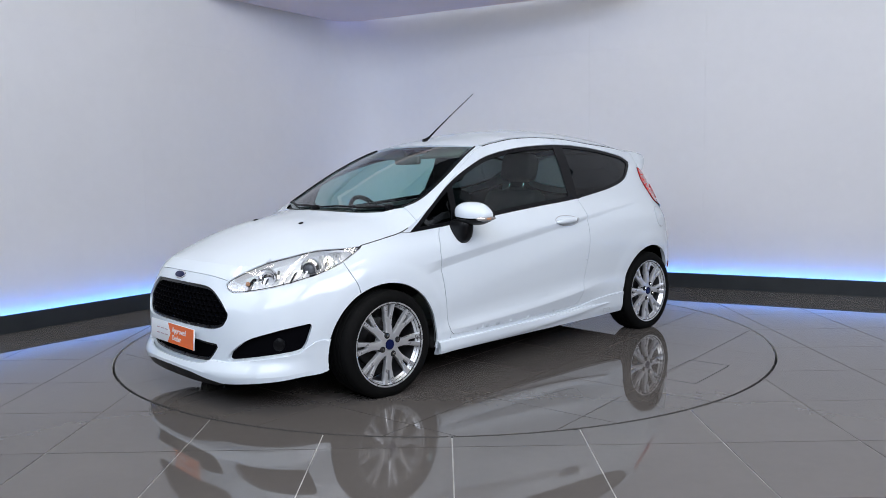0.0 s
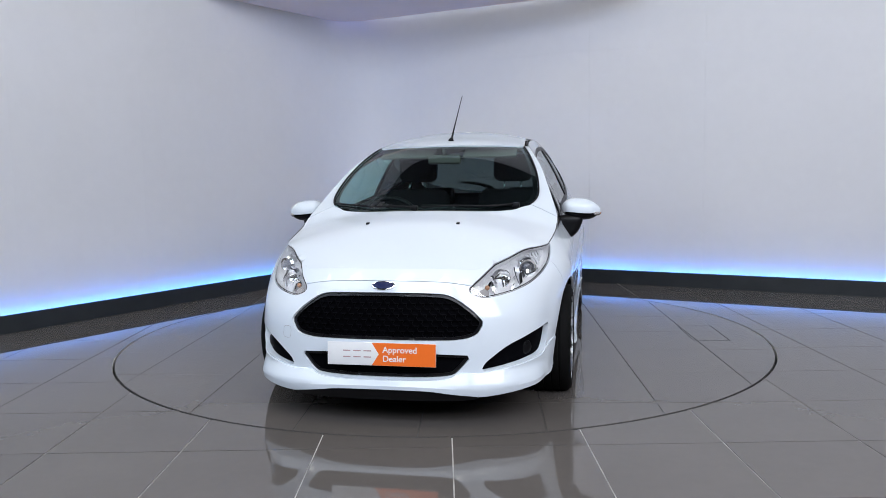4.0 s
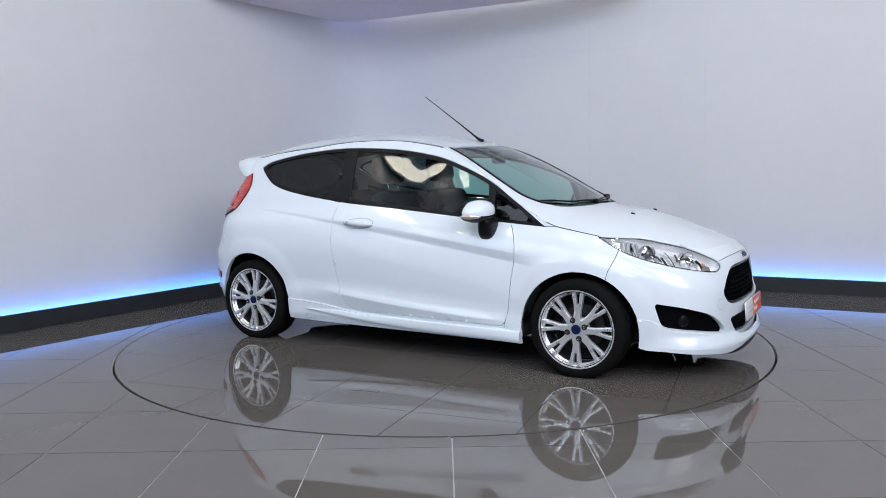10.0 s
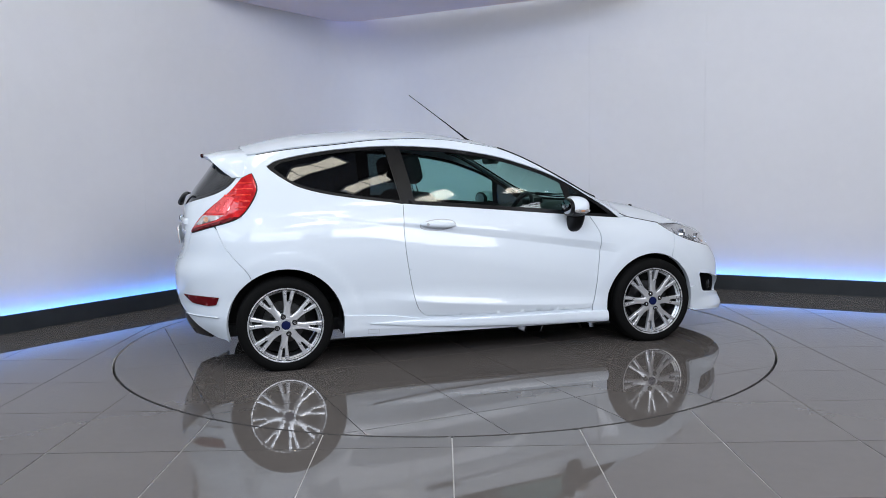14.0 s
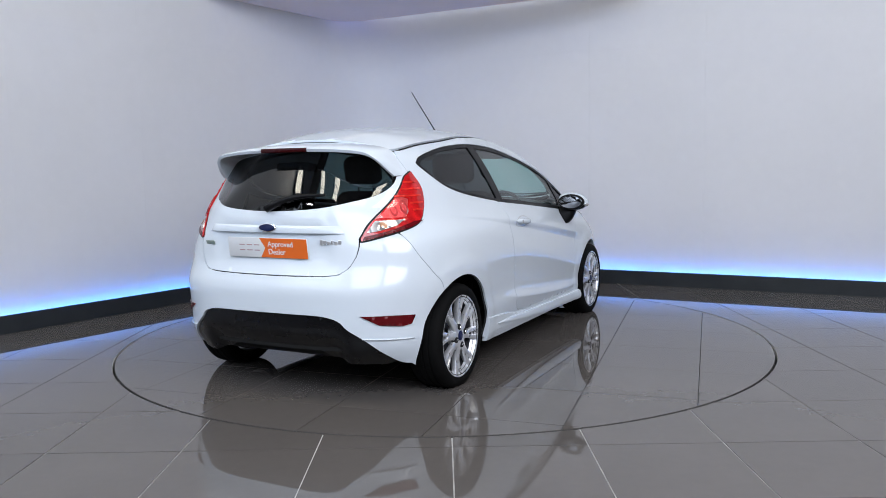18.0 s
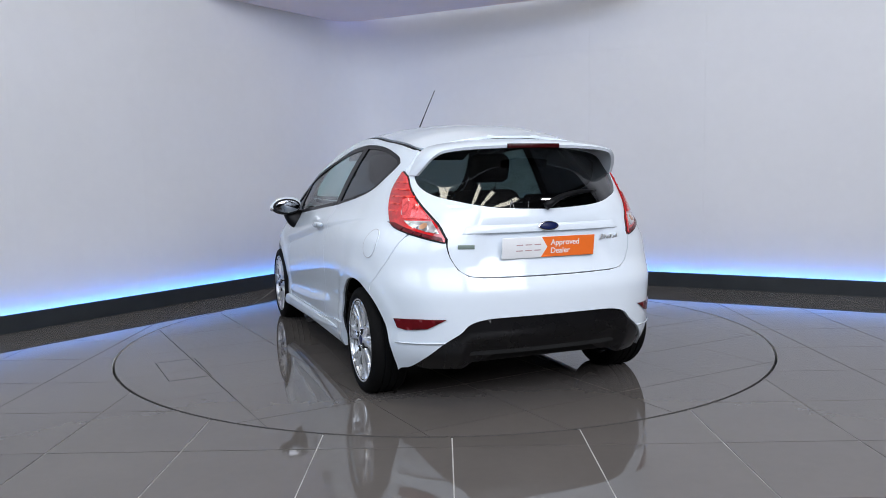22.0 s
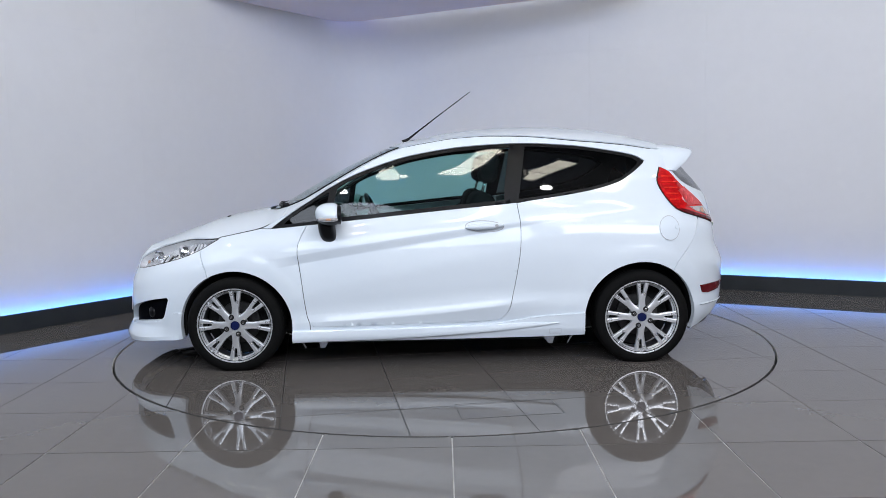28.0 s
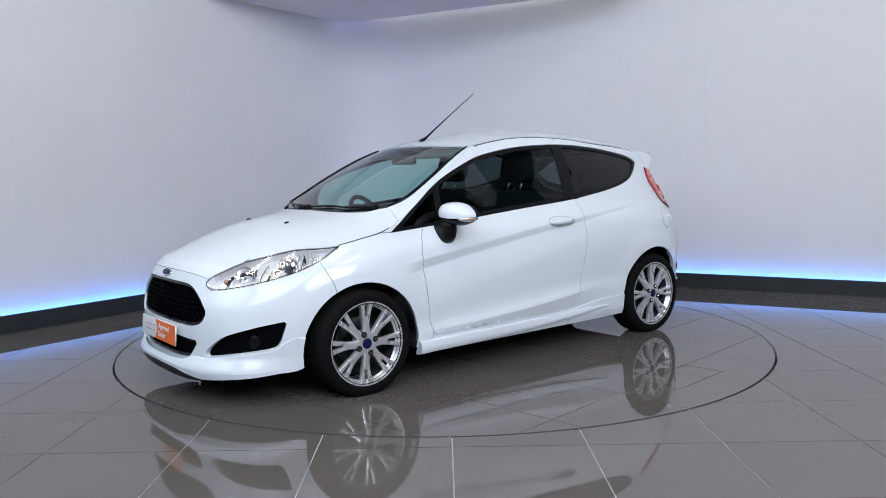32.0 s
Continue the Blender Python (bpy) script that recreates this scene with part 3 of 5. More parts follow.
# ---------------------------------------------------------------- the car
def build_wheel():
    w = empty("wheel")
    R, H = 0.291, 0.100
    prof = [(0.216, -0.09), (0.226, -H + 0.004), (0.256, -H), (0.279, -0.092), (0.2890, -0.076), (R, -0.06), (R, -0.045), (R - 0.006, -0.043), (R - 0.006, -0.037), (R, -0.035), (R, -0.006),
            (R - 0.006, -0.004), (R - 0.006, 0.004), (R, 0.006), (R, 0.035), (R - 0.006, 0.037), (R - 0.006, 0.043), (R, 0.045), (R, 0.06), (0.2890, 0.076), (0.279, 0.092), (0.256, H), (0.240, H - 0.001), (0.226, H - 0.006), (0.216, 0.09)]
    part("tyre", lathe(prof, 72), RUBBER, w, "black low-profile tyre")
    part("barrel", lathe([(0.215, -0.09), (0.205, -0.06), (0.199, 0.05), (0.211, 0.075)], 60), BARREL, w)
    rimp = [(0.2, 0.06), (0.212, 0.075), (0.219, 0.082), (0.2205, 0.0935), (0.226, 0.0955), (0.2325, 0.094), (0.2335, 0.089), (0.226, 0.086), (0.217, 0.08)]
    rim_ = part("rim", lathe(rimp, 72), ALLOY, w, "silver alloy wheel rim")
    out = [(-0.032, 0.028), (-0.0215, 0.070), (-0.0200, 0.105), (-0.0255, 0.140), (-0.0405, 0.222), (-0.0125, 0.222), (-0.0055, 0.146), (0.0, 0.141), (0.0055, 0.146), (0.0125, 0.222), (0.0405, 0.222), (0.0255, 0.140), (0.0200, 0.105), (0.0215, 0.070), (0.032, 0.028)]
    sp = prism([(x, z) for x, z in out], 0.0, 0.030, 0.0065)
    sp = moved(sp, Matrix(((1, 0, 0, 0), (0, 0, 1, 0), (0, 1, 0, 0), (0, 0, 0, 1))))
    for v in sp.verts:
        r = v.co.z
        v.co.y += 0.062 - 0.014 * min(1, max(0, (r - 0.03) / 0.10)) + 0.012 * max(0, (r - 0.13) / 0.09)
    bmesh.ops.recalc_face_normals(sp, faces=sp.faces)
    me = bpy.data.meshes.new("spoke")
    for f in sp.faces:
        f.smooth = True
    sharpen(sp, 30)
    sp.to_mesh(me)
    sp.free()
    me.materials.append(ALLOY)
    for i in range(8):
        o = new("spoke", me)
        o.parent = rim_
        o.matrix_local = Matrix.Rotation(radians(45 * i), 4, "Y")
    part("hub", lathe([(0.0, 0.082), (0.032, 0.085), (0.042, 0.079), (0.066, 0.071), (0.072, 0.045), (0.05, 0.03), (0.0, 0.03)], 40), ALLOY, rim_)
    part("hub_cap", lathe([(0.0, 0.0915), (0.020, 0.0930), (0.0265, 0.0915), (0.0280, 0.080), (0.0, 0.08)], 32), BLUEBADGE, rim_, "blue oval hub cap")
    for i in range(4):
        a = radians(45 * 0.5 + 90 * i)
        b = lathe([(0.0, 0.0890), (0.0150, 0.0890), (0.0162, 0.0880), (0.0165, 0.060), (0.0, 0.06)], 16)
        m = Matrix.Translation((0.0545 * math.cos(a), 0.0055, 0.0545 * math.sin(a)))
        # solid black disc that stands for the shade in the bolt recess
        bolt = part("bolt_recess_shade", moved(b, m), SEAMBLACK, rim_, "black disc painted as the shade round a wheel bolt")
        part("bolt_head", moved(lathe([(0.0, 0.0955), (0.0060, 0.0955), (0.0080, 0.0935), (0.0080, 0.088), (0.0, 0.088)], 6), m), CHROME, rim_, "bright bolt head")
    part("brake_disc", lathe([(0.0, 0.0), (0.07, 0.004), (0.075, -0.03), (0.13, -0.03), (0.131, -0.05), (0.0, -0.05)], 48), STEEL, w, "grey brake disc")
    part("wheel_back", lathe([(0.0, -0.062), (0.198, -0.062), (0.198, -0.07), (0.0, -0.07)], 40), SEAMBLACK, w)
    return w


def build_body(car):
    # bonnet, windscreen, roof
    front_edge = [tuple(skin(s, float(rim(s)))[:2]) for s in frange(0, S_IN, 12)]
    side_edge = [tuple(skin(*q)[:2]) for q in rim_s(S_IN + 0.01, rim_x(0.968)[0], 32)]
    rear_edge = smooth_loop([(0.957, 0.715), (0.946, 0.675), (0.930, 0.605)]) + smooth_loop([(0.962, 0.565), (1.03, 0.48), (1.118, 0.25), (1.145, 0.0)])
    bonnet = part("bonnet", panel_bm(symy([(x, y) for x, y in front_edge + side_edge + rear_edge]), mapping=topmap, grid=0.04, shrink=0.0, flange=0.003), PAINT, car, "white bonnet with two black washer jets")
    for sgn in (1, -1):
        j = part("washer_jet", moved(box_bm(-0.012, -0.009, -0.004, 0.012, 0.009, 0.007, 0.003), pose(1.393, 0.252 * sgn, float(lid(1.393, 0.252)), 0, 12, 0)), BLACK, bonnet)
    part("bonnet_lip", panel_bm(sym(rim_s(0.0, 0.665, 24) + HL_TIP[1:12] + BONNET_LOW[::-1]), grid=0.02, shrink=0.0, flange=0.012), PAINT, bonnet)
    ws_half = smooth_loop([(1.09, 0.0), (1.075, 0.3), (1.0, 0.48), (0.945, 0.565), (0.905, 0.605), (0.84, 0.627), (0.75, 0.630), (0.6, 0.608), (0.45, 0.567), (0.32, 0.524), (0.24, 0.496)]) + smooth_loop([(0.245, 0.475), (0.262, 0.44), (0.32, 0.24), (0.338, 0.0)])
    ws = part("windscreen", panel_bm(symy(ws_half), mapping=topmap, grid=0.06, flange=0.005, offset=-0.004), SCREEN, car, "clear curved windscreen")
    part("screen_border", panel_bm(symy(ws_half), holes=[inset(dense(symy(ws_half), 0.05), 0.030)], mapping=topmap, grid=0.05, shrink=0.001, flange=0, offset=-0.006), GLOSSBLACK, ws, "black printed border of the windscreen")
    roof_half = smooth_loop([(0.325, 0.0), (0.307, 0.24), (0.25, 0.455), (0.222, 0.492)]) + [(lambda q: (q[0], q[1] - 0.026))(tuple(skin(*r)[:2])) for r in rims(0.185, -1.44, 30)] + [(-1.455, 0.3), (-1.46, 0.0)]
    roof = part("roof", panel_bm(symy(roof_half), mapping=topmap, grid=0.05, shrink=0.002), PAINT, car, "white steel roof")
    for sgn in (1, -1):
        pts = [(lambda q: (q[0], sgn * (q[1] - 0.014)))(tuple(skin(*r)[:2])) for r in rims(0.19, -1.37, 30)]
        part("roof_strip", tube([(x, y, float(lid(x, y)) - 0.005) for x, y in pts], 0.0042, 6), BLACK, car, "black roof drip strip")
    for sgn in (1, -1):
        pts = smooth_loop([(0.925, 0.594), (0.905, 0.609), (0.84, 0.631), (0.75, 0.634), (0.6, 0.612), (0.45, 0.571), (0.32, 0.528), (0.240, 0.500)], 6)
        part("screen_trim", tube([(x, sgn * y, float(lid(x, y)) + 0.002) for x, y in pts], 0.0055, 8), BLACK, ws, "black rubber trim beside the windscreen")
    cowl = smooth_loop([(1.155, 0.0), (1.128, 0.25), (1.04, 0.485), (0.968, 0.575), (0.93, 0.602)]) + smooth_loop([(0.905, 0.595), (0.985, 0.490), (1.065, 0.3), (1.082, 0.0)])
    part("cowl", panel_bm(symy(cowl), mapping=topmap, grid=0.04, flange=0.005, offset=-0.02), BLACK, car, "black scuttle panel below the windscreen")
    # pillars beside the windscreen
    pil = [tuple(skin(*r)[:2]) for r in rims(0.964, 0.20, 22)] + [(0.21, 0.50)] + smooth_loop([(0.24, 0.501), (0.32, 0.529), (0.45, 0.572), (0.6, 0.613), (0.75, 0.635), (0.84, 0.632), (0.905, 0.610), (0.926, 0.600)]) + [(0.943, 0.676), (0.954, 0.716)]
    panels("pillar", car, PAINT, pil, mapping=topmap, grid=0.03, shrink=0.001)

    foot = [(0.905, 0.60), (0.925, 0.70), (0.945, 0.742), (0.985, 0.745), (0.975, 0.69), (0.955, 0.60)]
    panels("pillar_foot", car, PAINT, foot, mapping=topmap, grid=0.03, shrink=0.0, flange=0, offset=-0.005)
    for sgn in (1, -1):
        seal = [skin(*q) * np.array([1, sgn, 1]) for q in rim_s(1.24, rim_x(1.03)[0], 40)]
        part("bonnet_seal", tube([tuple(q) for q in seal], 0.0026, 6), BLACK, car, "black gap seal round the bonnet")
    panels("pillar_lining", car, LINING, pil, mapping=topmap, grid=0.05, shrink=0.004, flange=0, offset=-0.028)

    # front bumper with openings
    i0 = next(i for i, q in enumerate(HL_LOW) if q[0] > 1.095)
    grille = smooth_loop([(0.0, 0.632), (0.25, 0.629), (0.37, 0.617), (0.44, 0.565), (0.487, 0.50)], 5) + smooth_loop([(0.482, 0.478), (0.445, 0.437), (0.36, 0.418), (0.2, 0.415), (0.0, 0.415)], 5)
    lower = smooth_loop([(0.0, 0.352), (0.2, 0.350), (0.40, 0.341)], 4) + smooth_loop([(0.408, 0.325), (0.355, 0.268), (0.315, 0.248), (0.2, 0.240), (0.0, 0.238)], 4)
    fog = smooth_loop([(0.898, 0.443), (0.80, 0.428), (0.730, 0.413), (0.598, 0.374), (0.50, 0.311), (0.474, 0.276)], 5) + smooth_loop([(0.485, 0.268), (0.60, 0.281), (0.753, 0.297), (0.845, 0.309), (0.872, 0.332), (0.891, 0.385), (0.905, 0.432)], 5)
    bump = BONNET_LOW + HL_TIP[14:] + HL_LOW[:i0 + 1] + smooth_loop([(1.125, 0.69), (1.16, 0.62)] + arch(ARCH_F, 62, 62, 1)[:1], 5) + arch(ARCH_F, 58, -12, 20) + [at_x(1.597, 0.185)] + smooth_loop([(0.93, 0.178), (0.75, 0.178), (0.6, 0.174), (0.45, 0.166), (0.36, 0.170), (0.2, 0.178), (0.0, 0.182)], 4)
    bumper = part("front_bumper", panel_bm(sym(bump), holes=[sym(grille), sym(lower), fog, [(-a, b) for a, b in fog]], grid=0.03, shrink=0.0025, flange=0.030), PAINT, car, "white sports front bumper")
    g = panel_bm(sym(grille), grid=0.05, shrink=-0.004, flange=0.01, offset=-0.030)
    part("grille", g, GRILLEBLACK, car, "black honeycomb grille")
    hexes = bmesh.new()
    cell_w, cell_h = 0.047, 0.026
    mask = sym(grille)
    for r in range(-1, 10):
        for c in range(-12, 13):
            s0, z0 = (c + 0.5 * (r % 2)) * cell_w, 0.412 + r * cell_h
            ring_o = [(s0 + 0.5 * cell_w * a, z0 + 0.62 * cell_h * b) for a, b in ((-0.62, 0.9), (0.62, 0.9), (1.0, 0), (0.62, -0.9), (-0.62, -0.9), (-1.0, 0))]
            if not inside(mask, [q[0] for q in ring_o], [q[1] for q in ring_o]).all():
                continue
            po, pi = np.array(ring_o), np.array([(s0 + (a - s0) * 0.86, z0 + (b - z0) * 0.82) for a, b in ring_o])
            vo = [hexes.verts.new(q + np.array([-0.019, 0, 0])) for q in flank(po)]
            vi = [hexes.verts.new(q + np.array([-0.019, 0, 0])) for q in flank(pi)]
            vb = [hexes.verts.new(q + np.array([-0.032, 0, 0])) for q in flank(pi)]
            for k in range(6):
                m_ = (k + 1) % 6
                hexes.faces.new((vo[k], vo[m_], vi[m_], vi[k]))
                hexes.faces.new((vi[k], vi[m_], vb[m_], vb[k]))
    bmesh.ops.recalc_face_normals(hexes, faces=hexes.faces)
    part("grille_mesh", hexes, GRILLEBLACK, car, "black honeycomb mesh of the grille", smooth=False)
    for ring in (sym(grille), sym(lower)):
        part("intake_frame", panel_bm(ring, holes=[inset(dense(ring, 0.02), 0.012)], grid=0.03, shrink=-0.001, flange=0.008, offset=-0.012), SATIN, bumper, "satin black edge of the opening")
    part("lower_intake", panel_bm(sym(lower), grid=0.05, shrink=-0.004, flange=0.01, offset=-0.030), GRILLEBLACK, car, "black lower air intake")
    lip = smooth_loop([(0.0, 0.192), (0.2, 0.188), (0.36, 0.178), (0.46, 0.172)], 4) + smooth_loop([(0.45, 0.153), (0.35, 0.148), (0.2, 0.147), (0.0, 0.148)], 4)
    part("front_splitter", panel_bm(sym(lip), grid=0.04, flange=0.05, offset=0.034), BLACK, car, "black splitter under the bumper")
    kit_top = smooth_loop([(0.0, 0.226), (0.2, 0.228), (0.315, 0.238), (0.37, 0.258), (0.485, 0.257), (0.60, 0.270), (0.753, 0.286), (0.845, 0.298), (0.888, 0.328), (0.930, 0.351), (0.972, 0.357)], 5)
    kit_edge = smooth_loop([(0.965, 0.204), (0.92, 0.202), (0.75, 0.198), (0.6, 0.193), (0.47, 0.187), (0.40, 0.192), (0.2, 0.203), (0.0, 0.206)], 4)
    kit_low = smooth_loop([(0.0, 0.190), (0.2, 0.187), (0.40, 0.172), (0.47, 0.166), (0.6, 0.172), (0.75, 0.177), (0.92, 0.180), (0.962, 0.184)], 4)
    jut = lambda u: 0.034 * np.clip((0.262 - u[:, 1]) / 0.06, 0, 1) * step(0.99, 0.72, np.abs(u[:, 0]))
    part("bumper_lip", panel_bm(sym(kit_top + arch(ARCH_F, 15, -9, 7) + kit_edge), grid=0.013, shrink=0.0, flange=0.01, offset=0.005, bulge=jut), PAINT, bumper, "white lower bumper blade")
    part("lip_edge", panel_bm(sym(kit_edge[::-1] + kit_low[::-1]), grid=0.013, shrink=0.0, flange=0.02, offset=0.005, bulge=lambda u: 0.034 * step(0.99, 0.72, np.abs(u[:, 0]))), PAINT, bumper)
    for ob in panels("fog_recess", car, GRILLEBLACK, fog, mapping=flank, grid=0.04, shrink=-0.004, flange=0.006, offset=-0.030):
        sg = 1 if "." not in ob.name else -1
        c = skin(0.735, 0.345)
        part("fog_lamp", moved(merge(lathe([(0.0, 0.012), (0.02, 0.010), (0.033, 0.004), (0.036, -0.004), (0.036, -0.03), (0.0, -0.03)], 24)), pose(c[0] - 0.024, sg * (c[1] - 0.024), 0.345, 0, 0, -50 if sg > 0 else -130)), CLEARCOATED, ob, "round fog lamp")

    tow = [(TOW[0] + 0.026 * math.copysign(abs(math.cos(a)) ** 0.6, math.cos(a)), TOW[1] + 0.030 * math.copysign(abs(math.sin(a)) ** 0.6, math.sin(a))) for a in [2 * math.pi * i / 28 for i in range(28)]]
    # flat grey outline painted as the shade in the cover's gap
    part("tow_cover_shade", panel_bm(tow, holes=[inset(tow, 0.0022)], grid=0.02, shrink=0, flange=0, offset=0.0012), SHADOWGREY, bumper, "grey line drawn as the gap shade round the towing eye cover")
    # headlights
    hl = rim_s(0.69, 1.235, 30)[::-1] + HL_TIP + HL_LOW
    for k, ob in enumerate(panels("headlight", car, HOUSING, hl, label="clear headlight with chrome reflectors", grid=0.035, shrink=0.001, flange=-0.050, offset=-0.055)):
        sg = 1 - 2 * k
        def put(nm, bm, mt, lb=""):
            return part(nm, bm if sg > 0 else mirrored(bm), mt, ob, lb)
        put("lens", panel_bm(hl, grid=0.03, shrink=0.003, flange=0.004, offset=0.0), CLEAR, "clear lens")
        put("bezel", panel_bm(hl, holes=[inset(dense(hl, 0.02), 0.010)], grid=0.03, shrink=0.003, flange=0, offset=-0.005), GRILLEBLACK, "black edge of the lamp")
        c = skin(0.90, 0.705)
        m = pose(c[0] - 0.035, c[1] - 0.030, 0.705, 0, 8, 28) @ Matrix(((0, 1, 0, 0), (-1, 0, 0, 0), (0, 0, 1, 0), (0, 0, 0, 1)))
        put("projector_ring", moved(lathe([(0.030, 0.0), (0.036, 0.010), (0.046, 0.012), (0.054, 0.0), (0.05, -0.03), (0.03, -0.03)], 32), m), CHROME, "chrome projector ring")
        put("projector_lens", moved(lathe([(0.0, 0.018), (0.012, 0.016), (0.024, 0.009), (0.031, -0.004), (0.031, -0.012), (0.0, -0.012)], 28), m), DARKLENS, "round projector lens")
        c = skin(0.70, 0.675)
        m = pose(c[0] - 0.030, c[1] - 0.024, 0.672, 0, 10, 40) @ Matrix(((0, 1, 0, 0), (-1, 0, 0, 0), (0, 0, 1, 0), (0, 0, 0, 1)))
        put("high_beam_reflector", moved(lathe([(0.0, -0.03), (0.02, -0.028), (0.038, -0.010), (0.045, 0.008), (0.048, 0.008), (0.044, -0.02)], 28), m), CHROME, "chrome high beam bowl")
        put("indicator", panel_bm([(0.535, 0.612), (0.585, 0.612), (0.612, 0.640), (0.60, 0.660), (0.555, 0.645)], grid=0.02, flange=0.01, offset=-0.035), SILVERLENS, "clear indicator chamber")
        c = skin(0.60, 0.64)
        bulb = bmesh.new()
        bmesh.ops.create_uvsphere(bulb, u_segments=16, v_segments=10, radius=0.012)
        put("indicator_bulb", moved(bulb, pose(c[0] - 0.030, c[1] - 0.020, 0.640)), AMBERDIM, "amber indicator bulb")
        for s0, z0, z1 in ((0.615, 0.620, 0.668), (0.775, 0.645, 0.735), (0.985, 0.705, 0.775)):
            put("divider", panel_bm([(s0, z0), (s0 + 0.007, z0), (s0 + 0.032, z1), (s0 + 0.020, z1)], grid=0.03, flange=0.02, offset=-0.026), CHROME, "chrome divider in the lamp")
        # invented chrome and black strips, scattered at random to give the lamp glints
        dice = random.Random(5)
        for i in range(16):
            s0 = 0.60 + 0.030 * i
            zm = 0.628 + 0.40 * (s0 - 0.60) ** 1.35 + dice.uniform(0.0, 0.06)
            wd, ht, sl = dice.uniform(0.008, 0.018), dice.uniform(0.010, 0.022), dice.uniform(-0.02, 0.03)
            zm = min(zm, float(rim(s0 + wd + max(sl, 0))) - ht - 0.022)
            put("sparkle_strip", panel_bm([(s0, zm - ht), (s0 + wd, zm - ht + 0.3 * wd), (s0 + wd + sl, zm + ht), (s0 + sl, zm + ht - 0.3 * wd)], grid=0.05, flange=0.012, shrink=0, offset=-0.032, bulge=lambda u, k=sl: k * 0.35 * (u[:, 0] - u[:, 0].mean()) / 0.02), CHROME if i % 7 else GLOSSBLACK)
        for i in range(7):
            s0 = 0.95 + 0.035 * i
            zt, zb = float(rim(s0)) - 0.012, 0.70 + 0.5 * (s0 - 0.95) * 0.85
            if zt - zb > 0.02:
                put("reflector_rib", panel_bm([(s0, zb), (s0 + 0.022, zb + 0.008), (s0 + 0.022, zt - 0.004), (s0, zt)], grid=0.05, flange=0.02, offset=-0.030), REFLECTOR)

    # wing, door, side
    def along(f, x0, x1, dz):
        ln = X(*[(x, float(f(x)) + dz) for x in frange(x0, x1, 60)])
        return ln + [ln[-1]]
    folds = [along(CREASE, 1.06, -1.22, d) for d in (0.004, -0.0005)] + [along(lambda x: CREASE(x) - BAND(x), 1.06, -1.22, d) for d in (0.003, -0.003)] + [along(SILLLINE, 0.88, -0.82, d) for d in (0.03, -0.006, -0.012, -0.018)]
    j0 = split_at_x(DLO_LOW, 0.80)
    wing = HL_LOW[i0:] + rims(1.335, 1.09, 10) + DLO_LOW[:j0] + DOOR_FRONT + X((0.79, 0.20), (0.897, 0.20)) + arch(ARCH_F, 190, 62, 26) + [(1.16, 0.62), (1.125, 0.69)]
    panels("front_wing", car, PAINT, wing, lines=folds, grid=0.025, shrink=0.0018)
    door = DLO_LOW[j0:split_at_x(DLO_LOW, -0.484)] + DOOR_LOW[::-1] + DOOR_FRONT[::-1]
    doors = panels("door", car, PAINT, door, label="white front door", lines=folds, grid=0.025, shrink=0.0022)
    jd = split_at_x(DLO_LOW, -0.484)
    lamp_out = smooth_loop([(3.985, 1.196), (3.962, 1.101), (4.02, 0.995), (4.107, 0.930), (4.286, 0.886)], 6)
    lamp_bot = smooth_loop([(4.286, 0.886), (4.40, 0.862), (4.49, 0.844)], 5)
    lamp_in = smooth_loop([(4.488, 0.860), (4.408, 0.925), (4.322, 0.985), (4.194, 1.075), (4.066, 1.168)], 6)
    seam_r = smooth_loop([(4.273, 0.889), (4.199, 0.767), (4.114, 0.681), (4.05, 0.620)] + arch(ARCH_R, 124, 124, 1)[:1], 5)
    side = rims(1.09, -1.43, 70) + [(4.03, 1.27), (4.005, 1.20)] + lamp_out + seam_r + arch(ARCH_R, 120, -13, 34) + X((-0.893, 0.205), (0.79, 0.205), (0.7895, 0.2815)) + DOOR_LOW + DLO_LOW[jd:] + DLO_TOP + DLO_LOW[:1]
    panels("side_panel", car, PAINT, side, label="white rear side panel and sill", lines=folds, grid=0.025, shrink=0.0013)
    # side glass in its black surround
    def edge_at(loop, x):
        xs = [float(skin(*q)[0]) for q in loop]
        o = np.argsort(xs)
        return float(np.interp(x, np.array(xs)[o], np.array([q[1] for q in loop])[o]))
    dn, up = 0.026, 0.024
    lo = lambda x: edge_at(DLO_LOW, x) + dn
    hi = lambda x: edge_at(DLO_TOP + DLO_LOW[:1], x) - up
    win = X(*[(x, lo(x)) for x in frange(0.655, -0.408, 18)]) + X((-0.418, lo(-0.41) + 0.1), (-0.452, hi(-0.45) - 0.02)) + X(*[(x, hi(x)) for x in frange(-0.46, 0.60, 18)]) + X((0.618, hi(0.618) - 0.006))
    quart = X(*[(x, lo(x) - 0.006) for x in frange(0.945, 0.70, 6)]) + X(*[(x, hi(x) - 0.004) for x in frange(0.668, 0.86, 6)])
    rearw = X(*[(x, lo(x) - 0.006) for x in frange(-0.50, -1.20, 14)]) + X((-1.262, 1.226), (-1.268, 1.24)) + X(*[(x, hi(x) + 0.004) for x in frange(-1.23, -0.56, 14)])
    dlo = DLO_LOW + DLO_TOP
    for k, d in enumerate(doors):
        f = (lambda b: b) if k == 0 else mirrored
        part("window_surround", f(panel_bm(dlo, holes=[win, quart, rearw], grid=0.035, shrink=0.001, flange=0.006, offset=-0.004)), BLACK, car, "black window surround")
        part("window_pane", f(panel_bm(win, grid=0.08, shrink=-0.006, flange=0, offset=-0.010)), GREEN, d, "green-tinted door glass")
        part("quarter_pane", f(panel_bm(quart, grid=0.06, shrink=-0.006, flange=0, offset=-0.010)), PRIVACY, d, "small dark quarter glass")
